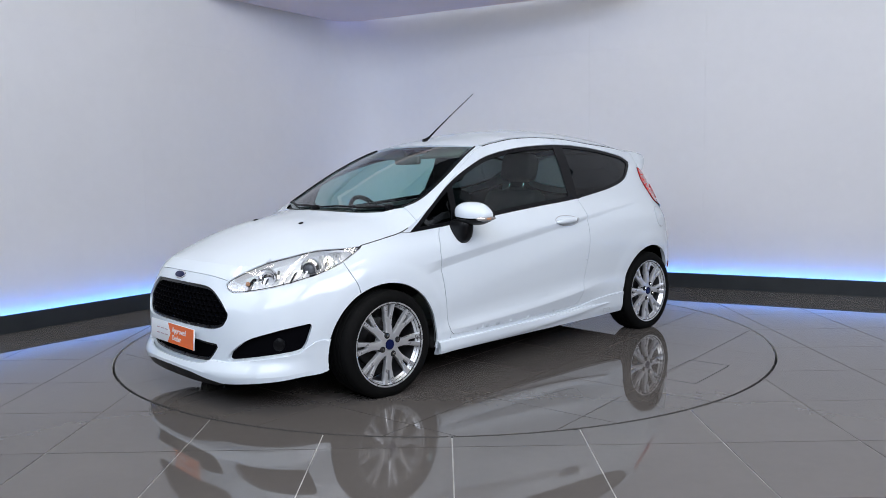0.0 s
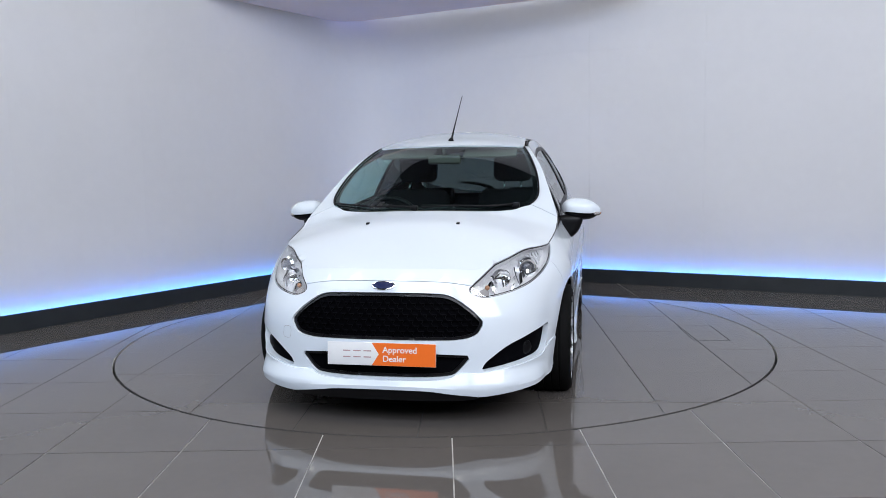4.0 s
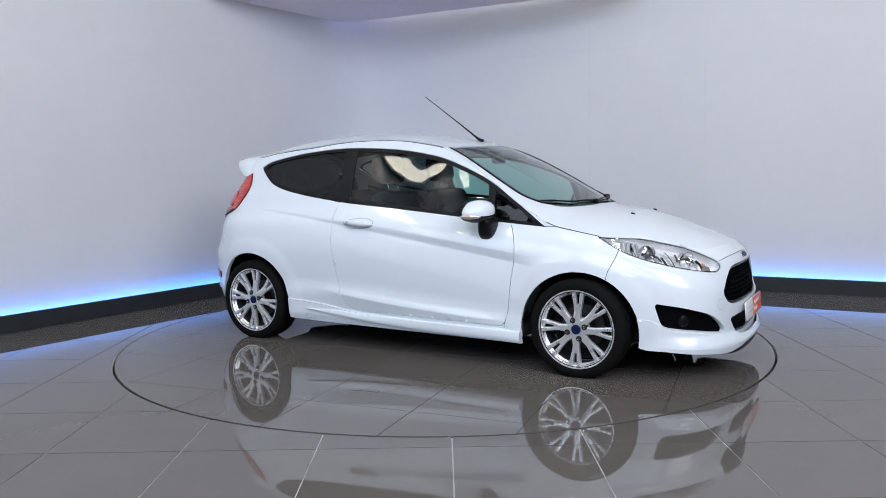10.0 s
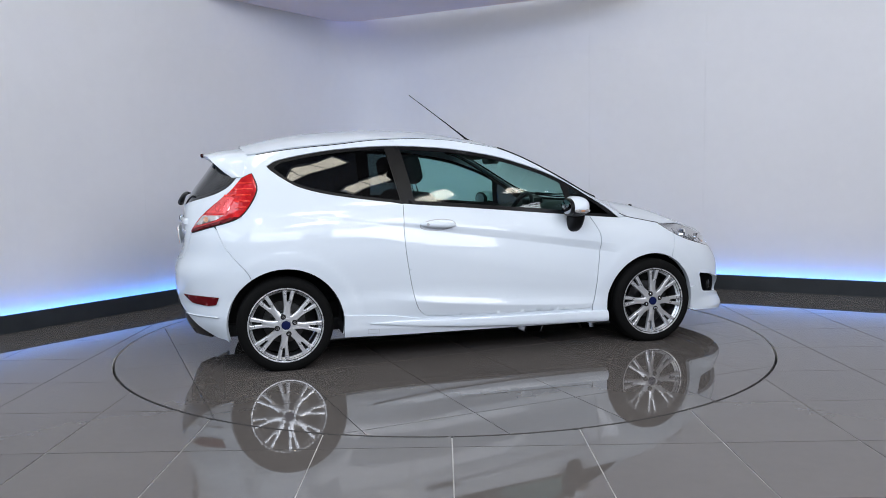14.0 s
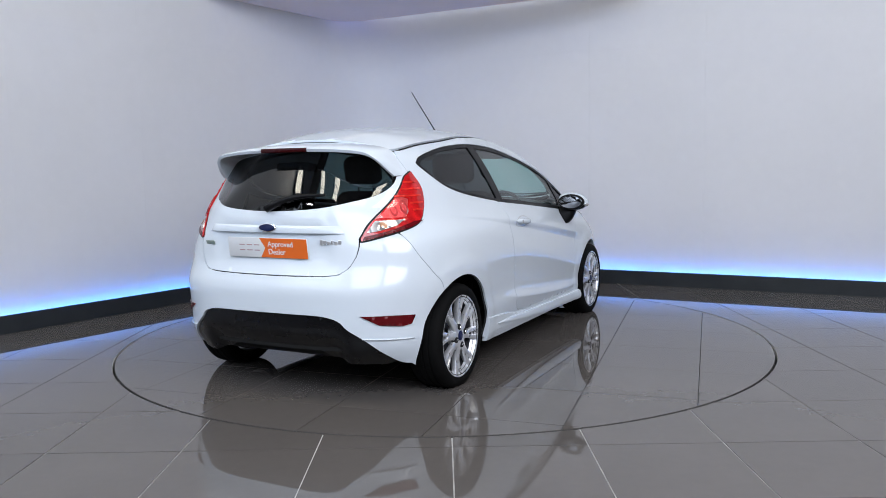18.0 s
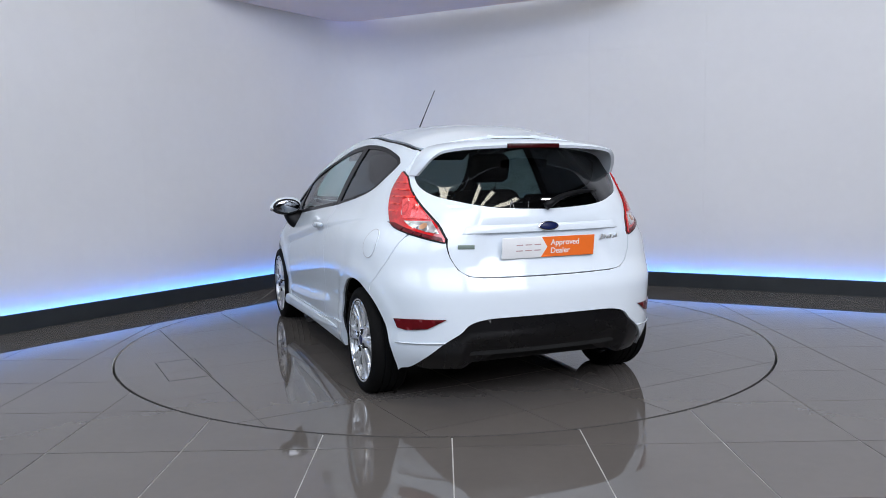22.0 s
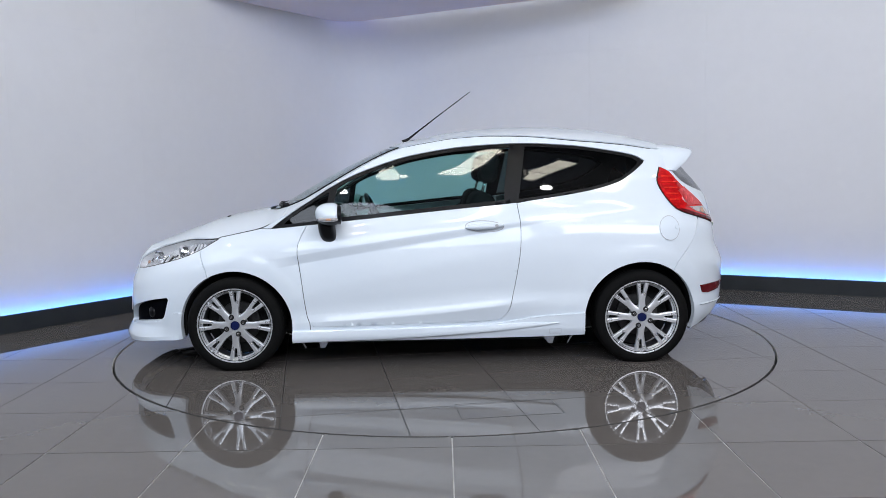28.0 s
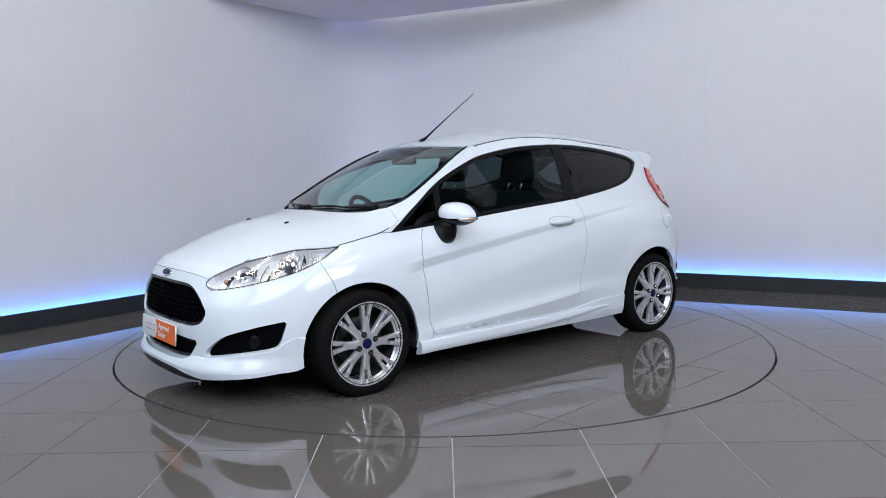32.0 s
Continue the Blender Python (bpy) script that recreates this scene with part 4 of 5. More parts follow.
        part("rear_side_pane", f(panel_bm(rearw, grid=0.08, shrink=-0.006, flange=0, offset=-0.010)), PRIVACY, car, "dark privacy glass")
        sg = 1 - 2 * k
        # pull handle; a flat grey ring paints the shaded rim of its shallow cup
        hs = at_x(-0.28, 0.858)[0]
        oval = lambda a, b, n=28: [(hs + a * math.cos(2 * math.pi * i / n), 0.858 + b * math.sin(2 * math.pi * i / n) - 0.05 * a * math.cos(2 * math.pi * i / n)) for i in range(n)]
        part("handle_cup_shade", f(panel_bm(oval(0.118, 0.036), holes=[oval(0.112, 0.031)], grid=0.02, shrink=0, flange=0, offset=0.0012)), SHADOWGREY, d)
        bar = bmesh.new()
        bmesh.ops.create_uvsphere(bar, u_segments=24, v_segments=16, radius=1)
        for v in bar.verts:
            v.co = (math.copysign(abs(v.co.x) ** 0.8, v.co.x) * 0.120, v.co.y * 0.020 + 0.014 - 0.012 * v.co.x ** 2, v.co.z * 0.0195)
        hy = float(skin(hs, 0.858)[1])
        part("handle", f(moved(bar, pose(-0.28, hy, 0.860, 0, 3, 0))), PAINT, d, "white door handle")
        part("key_cover", f(moved(lathe([(0.0, 0.004), (0.009, 0.0035), (0.0105, 0.0), (0.0, -0.004)], 20), pose(-0.352, hy + 0.028, 0.864))), SHADOWGREY, d, "round key cover")
        # door mirror
        mir = empty("door_mirror")
        mir.parent = d
        def pod(keep_top):
            mm = bmesh.new()
            bmesh.ops.create_icosphere(mm, subdivisions=4, radius=1.0)
            bmesh.ops.delete(mm, geom=[v for v in mm.verts if (v.co.z < -0.30) == keep_top], context="VERTS")
            for v in mm.verts:
                x, y, z = v.co
                taper = 1 - 0.42 * max(0, y) ** 2
                x, y, z = (math.copysign(abs(q) ** e, q) for q, e in ((x, 0.85), (y, 0.8), (z, 0.85)))
                v.co = (x * (0.100 if x > 0 else 0.054) * (1 - 0.16 * max(0, y)), y * 0.118, z * 0.066 * taper + 0.008 * (1 - y))
            return moved(mm, pose(0.632, 0.886, 0.944, 0, 0, 10))
        part("mirror_cap", f(pod(True)), PAINT, mir, "white mirror cap")
        part("mirror_shell", f(pod(False)), BLACK, mir, "black lower mirror shell")
        part("mirror_frame", f(moved(disc_bm(0.104, 0.058, 0.022), pose(0.602, 0.886, 0.948, 0, 0, 186))), BLACK, mir)
        part("mirror_glass", f(moved(disc_bm(0.090, 0.047, 0.003), pose(0.5795, 0.882, 0.948, 0, 0, 184))), MIRRORGLASS, mir, "mirror glass")
        foot = bmesh.new()
        bmesh.ops.create_icosphere(foot, subdivisions=4, radius=1.0)
        for v in foot.verts:
            x, y, z = (math.copysign(abs(q) ** 0.72, q) for q in v.co)
            v.co = (0.672 + 0.050 * x + 0.012 * z, 0.806 + (0.078 + 0.020 * z) * y + 0.012 * z, 0.848 + 0.072 * z)
        part("mirror_base", f(foot), BLACK, mir, "black mirror foot")
        rep = bmesh.new()
        bmesh.ops.create_uvsphere(rep, u_segments=20, v_segments=10, radius=1)
        part("indicator_strip", f(moved(box_bm(-0.004, -0.016, -0.006, 0.004, 0.016, 0.006, 0.003), pose(0.640, 1.001, 0.926, 0, 0, 78))), AMBERDIM, mir, "amber indicator bulb")
        part("mirror_indicator", f(moved(rep, pose(0.645, 0.985, 0.926, 0, 0, 74) @ Matrix.Diagonal((0.018, 0.064, 0.015, 1)))), SILVERLENS, mir, "clear side indicator")
        # sill extension and its wedge, swept along the sill
        zt, zb = curve((0.925, 0.243), (0.5, 0.244), (-0.05, 0.251), (-0.36, 0.266), (-0.6, 0.300), (-0.905, 0.322)), curve((0.925, 0.165), (0.0, 0.168), (-0.6, 0.172), (-0.905, 0.182))
        ft, fb = curve((0.925, 0.236), (-0.2, 0.248), (-0.55, 0.264), (-0.73, 0.262)), curve((0.925, 0.172), (0.4, 0.180), (-0.2, 0.206), (-0.55, 0.236), (-0.73, 0.259))

        def sweep(xs, section):
            bm = bmesh.new()
            rows = []
            for x in xs:
                sec = section(x)
                base = X(*[(x, z) for z, _ in sec])
                rows.append([bm.verts.new((x, float(skin(*q)[1]) + o, z)) for q, (z, o) in zip(base, sec)])
            for p, q in zip(rows, rows[1:]):
                for i in range(len(p) - 1):
                    bm.faces.new((p[i], p[i + 1], q[i + 1], q[i]))
            for r in (rows[0], rows[-1][::-1]):
                bm.faces.new(r)
            bmesh.ops.recalc_face_normals(bm, faces=bm.faces)
            sharpen(bm, 24)
            return bm
        part("side_skirt", f(sweep(frange(0.897, -0.890, 44), lambda x: [(float(zt(x)), -0.006), (float(zt(x)) - 0.001, 0.011), (0.3 * float(zt(x)) + 0.164, 0.019), (0.230, 0.025), (0.215, 0.025), (0.195, 0.021), (float(zb(x)), 0.017), (float(zb(x)) - 0.002, -0.012)])), PAINT, car, "white side skirt")

        def wedge(x):
            t, b = float(ft(x)), float(fb(x))
            k = (t - b) / 0.086
            return [(t, 0.010), (t - 0.001, 0.024), (t - 0.45 * (t - b), 0.026 + 0.016 * k), (t - 0.75 * (t - b), 0.026 + 0.022 * k), (b, 0.026 + 0.018 * k), (b - 0.002, 0.005)]
        part("skirt_flare", f(sweep(frange(0.897, -0.73, 40), wedge)), PAINT, car, "white wedge of the side skirt")
        for jx, jz in ((0.631, 0.192), (-0.709, 0.212)):
            js = at_x(jx, jz)[0]
            sq = [(js - 0.036, jz - 0.014), (js + 0.036, jz - 0.014), (js + 0.036, jz + 0.016), (js - 0.036, jz + 0.016)]
            # thin grey frame on the skirt, painted as the cover's shaded gap
            part("jack_cover_shade", f(panel_bm(sq, holes=[[(js + (p - js) * 0.95, jz + (q - jz) * 0.88) for p, q in sq]], grid=0.02, shrink=0, flange=0, offset=0.0275)), SHADOWGREY, car)
        # wheel housings
        for c in (ARCH_F, ARCH_R):
            wl = bmesh.new()
            rows = []
            for i in range(21):
                a = radians(-10 + 200 * i / 20)
                rr = c[2] + 0.006
                rows.append([wl.verts.new((c[0] + rr * math.cos(a), yy, c[1] + rr * math.sin(a))) for yy in (0.70, 0.64, 0.56)])
            for i in range(20):
                for q in range(2):
                    wl.faces.new((rows[i][q], rows[i][q + 1], rows[i + 1][q + 1], rows[i + 1][q]))
            wl.faces.new([r[2] for r in rows])
            part("wheel_housing", f(wl), SEAMBLACK, car, "black wheel housing")
        part("lamp_corner", f(panel_bm([(3.999, 1.188), (4.028, 1.268), (4.074, 1.262), (4.061, 1.20), (4.084, 1.165), (4.055, 1.162)], grid=0.02, shrink=0, flange=0, offset=-0.002)), PAINT, car)
        # tail lamp
        tl = lamp_out + lamp_bot[1:] + lamp_in
        t = part("tail_lamp", f(panel_bm(tl, grid=0.025, shrink=0.001, flange=0.02, offset=0.002, bulge=lambda u: 0.006 + 0 * u[:, 0])), RED, car, "red tail lamp with clear section")
        part("reversing_lens", f(panel_bm([(4.199, 0.946), (4.29, 0.945), (4.368, 0.944), (4.442, 0.884), (4.371, 0.893), (4.259, 0.918)], grid=0.02, shrink=0, flange=0.003, offset=0.011)), SILVERLENS, t, "clear reversing lens")
        part("indicator_bulb", f(panel_bm([(4.337 + 0.020 * math.cos(a), 0.920 + 0.016 * math.sin(a)) for a in frange(0, 5.8, 12)], grid=0.01, shrink=0, flange=0.002, offset=0.0135)), AMBERDIM, t, "amber bulb")
        inner = [(4.118, 1.050), (4.16, 1.062), (4.212, 1.058), (4.275, 1.012), (4.350, 0.956), (4.182, 0.956)]
        part("inner_reflector", f(panel_bm(inner, grid=0.015, shrink=0.001, flange=0, offset=0.0095)), HOUSING, t, "bright lamp reflector")
        # flat bright ovals under the inner lens, put in as highlights
        for s0, z0, r in ((4.175, 1.008, 0.027), (4.246, 0.995, 0.023)):
            part("highlight_ring", f(panel_bm([(s0 + r * math.cos(k), z0 + 1.35 * r * math.sin(k)) for k in frange(0, 5.9, 15)], holes=[[(s0 + 0.6 * r * math.cos(k), z0 + 0.8 * r * math.sin(k)) for k in frange(0, 5.9, 15)]], grid=0.012, shrink=0, flange=0.004, offset=0.0125)), REFLECTOR, t, "bright oval ring set in as a highlight")
        part("inner_lens", f(panel_bm(inner, grid=0.02, shrink=0, flange=0.005, offset=0.0145)), PINKGLASS, t, "pale red inner lens")
        for i in range(5):
            z0 = 1.135 - 0.036 * i
            cut = [q for q in tl if abs(q[1] - z0) < 0.02]
            s0, s1 = min(q[0] for q in cut) + 0.022, min(max(q[0] for q in cut) - 0.022, 4.112 if z0 < 1.06 else 9)
            if s1 - s0 > 0.02:
                part("lens_rib", f(panel_bm([(s0, z0), (s1, z0 - 0.003), (s1, z0 + 0.006), (s0, z0 + 0.009)], grid=0.02, shrink=0, flange=0.003, offset=0.0105)), REDRIB, t, "bright red lens rib")
        part("lamp_base", f(panel_bm([(4.062, 0.938), (4.192, 0.904), (4.340, 0.875), (4.482, 0.848), (4.466, 0.866), (4.300, 0.897), (4.14, 0.935)], grid=0.02, shrink=0, flange=0.003, offset=0.010)), DARKRED, t, "dark red lower edge")
        part("lamp_gasket", f(panel_bm(tl, grid=0.03, shrink=-0.006, flange=0, offset=0.001)), SEAMBLACK, t, "black edge of the tail lamp")
        part("reflector", f(panel_bm([(4.492, 0.471), (4.35, 0.470), (4.215, 0.463), (4.232, 0.418), (4.28, 0.410), (4.394, 0.423)], grid=0.02, shrink=0, flange=0.008, offset=0.0065)), DARKRED, car, "red rear reflector")
        part("light_edge", f(tube([tuple(skin(*q) + np.array([-0.004, 0.004, 0])) for q in smooth_loop([(4.489, 0.352), (4.35, 0.346), (4.225, 0.342)], 4)], 0.0035, 6)), PAINT, car)

    fx = at_x(-1.417, 0.826)
    flap = [(fx[0] + 0.070 * math.cos(a), 0.826 + 0.074 * math.sin(a)) for a in [2 * math.pi * i / 36 for i in range(36)]]
    fl = part("fuel_flap", panel_bm(flap, grid=0.02, shrink=0, flange=0.004, offset=0.0035), PAINT, car, "round white fuel flap")
    # flat grey ring painted as the shade round the flap
    part("flap_gap_shade", panel_bm(flap, holes=[inset(flap, 0.0035)], grid=0.02, shrink=0, flange=0, offset=0.0042), SHADOWGREY, fl)
    part("flap_grip", panel_bm([(fx[0] + 0.052 + 0.016 * math.cos(a), 0.83 + 0.011 * math.sin(a)) for a in [2 * math.pi * i / 16 for i in range(16)]], grid=0.01, shrink=0, flange=0.005, offset=0.007), PAINT, fl)

    # tail: gate, glass, bumper, diffuser
    gate = [(SMAX, 1.335), (4.75, 1.334), (4.45, 1.325), (4.20, 1.305), (4.075, 1.262)] + smooth_loop([(4.062, 1.20), (4.078, 1.168), (4.202, 1.078), (4.330, 0.988), (4.416, 0.927), (4.497, 0.860)], 5) + smooth_loop([(4.535, 0.77), (4.575, 0.715), (4.625, 0.682), (4.70, 0.671), (4.9, 0.667), (SMAX, 0.666)], 5)
    rg = smooth_loop([(SMAX, 1.318), (4.75, 1.316), (4.465, 1.308), (4.23, 1.284), (4.12, 1.235)], 5) + smooth_loop([(4.112, 1.205), (4.15, 1.162), (4.235, 1.112), (4.371, 1.065), (4.63, 1.022), (4.85, 1.006), (SMAX, 1.000)], 5)
    tg = part("tailgate", panel_bm(tails(gate), holes=[tails(rg)], mapping=tailmap, grid=0.03, shrink=0.002, bulge=lambda u: 0.010 * step(0.925, 0.912, u[:, 1]) * -1 * step(0.40, 0.36, np.abs(u[:, 0])) * step(0.70, 0.80, u[:, 1])), PAINT, car, "white tailgate with a rear window")
    part("rear_window", panel_bm(tails(rg), mapping=tailmap, grid=0.06, shrink=-0.004, flange=0.004, offset=-0.003), REARGLASS, tg, "dark rear window")
    part("tailgate_ledge", ledge_bm(), PAINT, tg)
    bumpr = [(SMAX, 0.664), (4.9, 0.665), (4.70, 0.669), (4.625, 0.680), (4.575, 0.713), (4.535, 0.77), (4.50, 0.842)] + lamp_bot[::-1] + seam_r[1:] + arch(ARCH_R, 128, 196, 16) + smooth_loop([(4.235, 0.196), (4.30, 0.212), (4.40, 0.280), (4.489, 0.352), (4.56, 0.40), (4.61, 0.442), (4.70, 0.464), (4.85, 0.468), (SMAX, 0.468)], 5)
    part("rear_bumper", panel_bm(tails(bumpr), mapping=tailmap, grid=0.03, shrink=0.0018, flange=0.025), PAINT, car, "white rear bumper")
    dif = smooth_loop([(SMAX, 0.466), (4.85, 0.466), (4.70, 0.461), (4.61, 0.440), (4.56, 0.398), (4.489, 0.350), (4.40, 0.278), (4.30, 0.212)], 5) + smooth_loop([(4.36, 0.196), (4.60, 0.200), (4.70, 0.212), (4.78, 0.245), (4.9, 0.25), (SMAX, 0.25)], 4)
    part("diffuser", panel_bm(tails(dif), mapping=tailmap, grid=0.03, shrink=0.0, flange=0.06, offset=-0.012, bulge=lambda u: -0.022 * step(0.36, 0.33, u[:, 1]) * step(0.5, 0.42, np.abs(u[:, 0])) - 0.02 * step(0.30, 0.26, u[:, 1]) * step(0.5, 0.42, np.abs(u[:, 0]))), SATIN, car, "black diffuser insert")
    # inner shell behind the gaps; its grey stands for the soft shade in the seams
    sh2 = X((0.86, 0.80), (0.5, 0.86), (-0.4, 0.94), (-0.9, 0.93)) + [(3.85, 0.90), (4.0, 0.88), (4.2, 0.84)] + X((-1.50, 0.66)) + arch(ARCH_R, 120, -10, 12) + X((-0.86, 0.22), (0.86, 0.22)) + arch(ARCH_F, 185, 70, 10) + [(1.20, 0.70), (1.33, 0.76)]
    for k in (0, 1):
        b = panel_bm(sh2, grid=0.12, shrink=0.0, flange=0, offset=-0.022)
        part("inner_shell", b if k == 0 else mirrored(b), SEAMSHADE, car)
    part("inner_nose", panel_bm(sym([(0.0, 0.66), (0.45, 0.615), (0.60, 0.56), (0.85, 0.56), (1.0, 0.56), (0.98, 0.20), (0.5, 0.17), (0.0, 0.19)]), grid=0.08, flange=0, offset=-0.070), SEAMBLACK, car)
    part("inner_tail", panel_bm(tails([(SMAX, 0.99), (4.5, 1.0), (4.35, 1.03), (4.12, 1.1), (4.05, 0.95), (4.15, 0.78), (4.2, 0.6), (4.3, 0.4), (4.5, 0.25), (SMAX, 0.25)]), mapping=tailmap, grid=0.08, flange=0, offset=-0.040), SEAMBLACK, car)
    part("underbody", box_bm(-1.62, -0.60, 0.185, 1.80, 0.60, 0.27, 0.02), SEAMBLACK, car, "black underbody")
    part("underbody_sill", box_bm(-0.90, -0.80, 0.19, 0.90, 0.80, 0.26, 0.02), SEAMBLACK, car)

    # roof spoiler: a hood that wraps from the roof edge down beside the rear window
    A = frange(0, 6, 36)
    ty, tz, tx = curve((0, 0), (1, 0.25), (2, 0.42), (3, 0.497), (4, 0.542), (5, 0.572), (6, 0.594)), curve((0, 1.333), (1, 1.328), (2, 1.317), (3, 1.302), (4, 1.268), (5, 1.222), (6, 1.176)), curve((0, -1.70), (1, -1.69), (2, -1.668), (3, -1.652), (4, -1.624), (5, -1.578), (6, -1.520))
    by, bz, bx = curve((0, 0), (1, 0.25), (2, 0.42), (3, 0.497), (4, 0.548), (5, 0.583), (6, 0.612)), curve((0, 1.374), (1, 1.366), (2, 1.346), (3, 1.327), (4, 1.288), (5, 1.235), (6, 1.180)), curve((0, -1.448), (2, -1.436), (4, -1.420), (5, -1.424), (6, -1.440))
    sp = bmesh.new()
    rows = []
    for a in [-q for q in A[:0:-1]] + A:
        k, sg = abs(a), (1 if a >= 0 else -1)
        T, B = Vector((float(tx(k)), float(ty(k)), float(tz(k)))), Vector((float(bx(k)), float(by(k)), float(bz(k))))
        inn = Vector((0.004, -float(step(2.0, 4.2, k)), -float(1 - 0.75 * step(2.5, 4.5, k)))).normalized()
        sec = [B + inn * 0.004, B.lerp(T, 0.5) - inn * 0.004, T + Vector((0.010, 0, 0)) - inn * 0.001, T + inn * 0.006, T + Vector((0.008, 0, 0)) + inn * 0.020, B.lerp(T, 0.6) + inn * 0.030, B + inn * 0.045 + Vector((0.01, 0, 0))]
        rows.append([sp.verts.new((v.x, sg * v.y, v.z)) for v in sec])
    for i in range(len(rows) - 1):
        for j in range(7):
            sp.faces.new((rows[i][j], rows[i][(j + 1) % 7], rows[i + 1][(j + 1) % 7], rows[i + 1][j]))
    sp.faces.new(rows[0])
    sp.faces.new(rows[-1][::-1])
    bmesh.ops.recalc_face_normals(sp, faces=sp.faces)
    sharpen(sp, 40)
    spo = part("roof_spoiler", sp, PAINT, car, "white roof spoiler")
    # stands at the spoiler's edge; the lip's shade is put into its red
    part("brake_light", box_bm(-1.706, -0.15, 1.309, -1.66, 0.15, 1.333, 0.006), BRAKERED, spo, "high brake light in red darkened as spoiler shade")
    # aerial
    b = (0.2235, 0.0, float(lid(0.2235, 0)))
    part("aerial", tube([b, (0.205, 0, b[2] + 0.012), (0.18, 0, b[2] + 0.028), (0.12, 0, b[2] + 0.075), (-0.02, 0, b[2] + 0.178), (-0.250, 0, 1.742)], [0.020, 0.013, 0.008, 0.0055, 0.0035, 0.0025], 8), BLACK, car, "black roof aerial")
    # wipers
    base = curve((0.0, 1.075), (0.3, 1.055), (0.5, 0.965), (0.62, 0.885))
    for y0, y1 in ((-0.06, -0.60), (0.52, -0.02)):
        pts = []
        for i in range(9):
            t = i / 8
            y = y0 + (y1 - y0) * t
            x = float(base(abs(y))) + 0.012 - 0.022 * math.sin(math.pi * t)
            pts.append((x, y, float(lid(x, y)) + 0.004 + 0.004 * math.sin(math.pi * t)))
        wp = part("wiper", tube(pts, [0.008] * 3 + [0.0055] * 6, 6), BLACK, car, "black windscreen wiper")
        part("wiper_pivot", moved(box_bm(-0.02, -0.02, -0.01, 0.02, 0.02, 0.02, 0.008), pose(pts[0][0], pts[0][1], pts[0][2] - 0.008)), BLACK, wp)
    pts = []
    for i in range(9):
        t = i / 8
        r, z = -0.01 + 0.46 * t, 1.012 + 0.070 * (1 - (1 - t) ** 3)
        q = tailmap(np.array([[r, z]]))[0]
        pts.append((q[0] - 0.030, q[1], q[2]))
    rw = part("rear_wiper", tube(pts, [0.021, 0.019, 0.016, 0.014, 0.013, 0.012, 0.010, 0.008, 0.006], 8), BLACK, car, "black rear wiper")

    # badges, lettering and boards
    for x, z, tilt, flip, nm in ((1.998, 0.661, -34, 0, "front_badge"), (-1.848, 0.912, -14, 180, "rear_badge")):
        m = pose(x, 0, z, 0, 0, flip) @ pose(0, 0, 0, 0, tilt, 0)
        bd = part(nm, moved(disc_bm(0.058, 0.024, 0.010), m), CHROME, car, "oval badge with a chrome rim")
        part("badge_field", moved(disc_bm(0.050, 0.018, 0.0012), m @ Matrix.Translation((0.0102, 0, 0))), BLUEBADGE, bd, "dark blue badge field")
    for x, z, tilt, flip, w, h, nm in ((2.067, 0.350, 4, 0, 0.262, 0.054, "front_board"), (-1.858, 0.808, -7, 180, 0.262, 0.053, "rear_board")):
        m = pose(x, 0, z, 0, 0, flip) @ pose(0, 0, 0, 0, -tilt, 0)
        yz = Matrix(((0, 0, 1, 0), (1, 0, 0, 0), (0, 1, 0, 0), (0, 0, 0, 1)))
        bd = part(nm, moved(prism([(-w, -h), (w, -h), (w, h), (-w, h)], -0.004, 0.004, 0.0015), m @ yz), WHITEPLATE, car, "white and orange dealer board")
        c0 = -0.045
        part("orange_field", moved(prism([(c0, -h + 0.001), (w - 0.001, -h + 0.001), (w - 0.001, h - 0.001), (c0, h - 0.001), (c0 + 0.034, 0.0)], 0.004, 0.0046), m @ yz), ORANGE, bd, "orange printed field", smooth=False)
        lettering("board_text", "Approved", 0.041, m @ yz @ Matrix.Translation((c0 + 0.052, 0.008, 0.0052)), WHITEPLATE, bd)
        lettering("board_text", "Dealer", 0.041, m @ yz @ Matrix.Translation((c0 + 0.052, -0.034, 0.0052)), WHITEPLATE, bd)
        # plain bars where the maker's mark stands
        for bx in (-0.185, -0.135, -0.085):
            for z0, z1 in ((0.012, 0.017), (-0.017, -0.012)):
                part("mark_bar", moved(prism([(bx, z0), (bx + 0.036, z0), (bx + 0.036, z1), (bx, z1)], 0.004, 0.0048), m @ yz), MARK, bd, smooth=False)
    # model script and small emblem as plain bars
    for i in range(6):
        u = np.array([[0.345 + 0.022 * i, 0.838 + 0.003 * (i % 2)]])
        c = tailmap(u)[0]
        part("script_bar", moved(box_bm(-0.003, -0.0085, -0.012 + 0.002 * (i % 3), 0.002, 0.0085, 0.010 + (0.010 if i == 0 else 0.003 * (i % 2)), 0.002), pose(c[0] - 0.002, c[1], c[2], 8, -12, 18)), ALLOY, tg)
    c = tailmap(np.array([[-0.455, 0.822]]))[0]
    part("side_emblem", moved(box_bm(-0.004, -0.042, -0.011, 0.003, 0.042, 0.011, 0.003), pose(c[0] - 0.002, c[1], c[2], 0, -12, -17)), GREENGREY, tg, "small grey-green emblem")


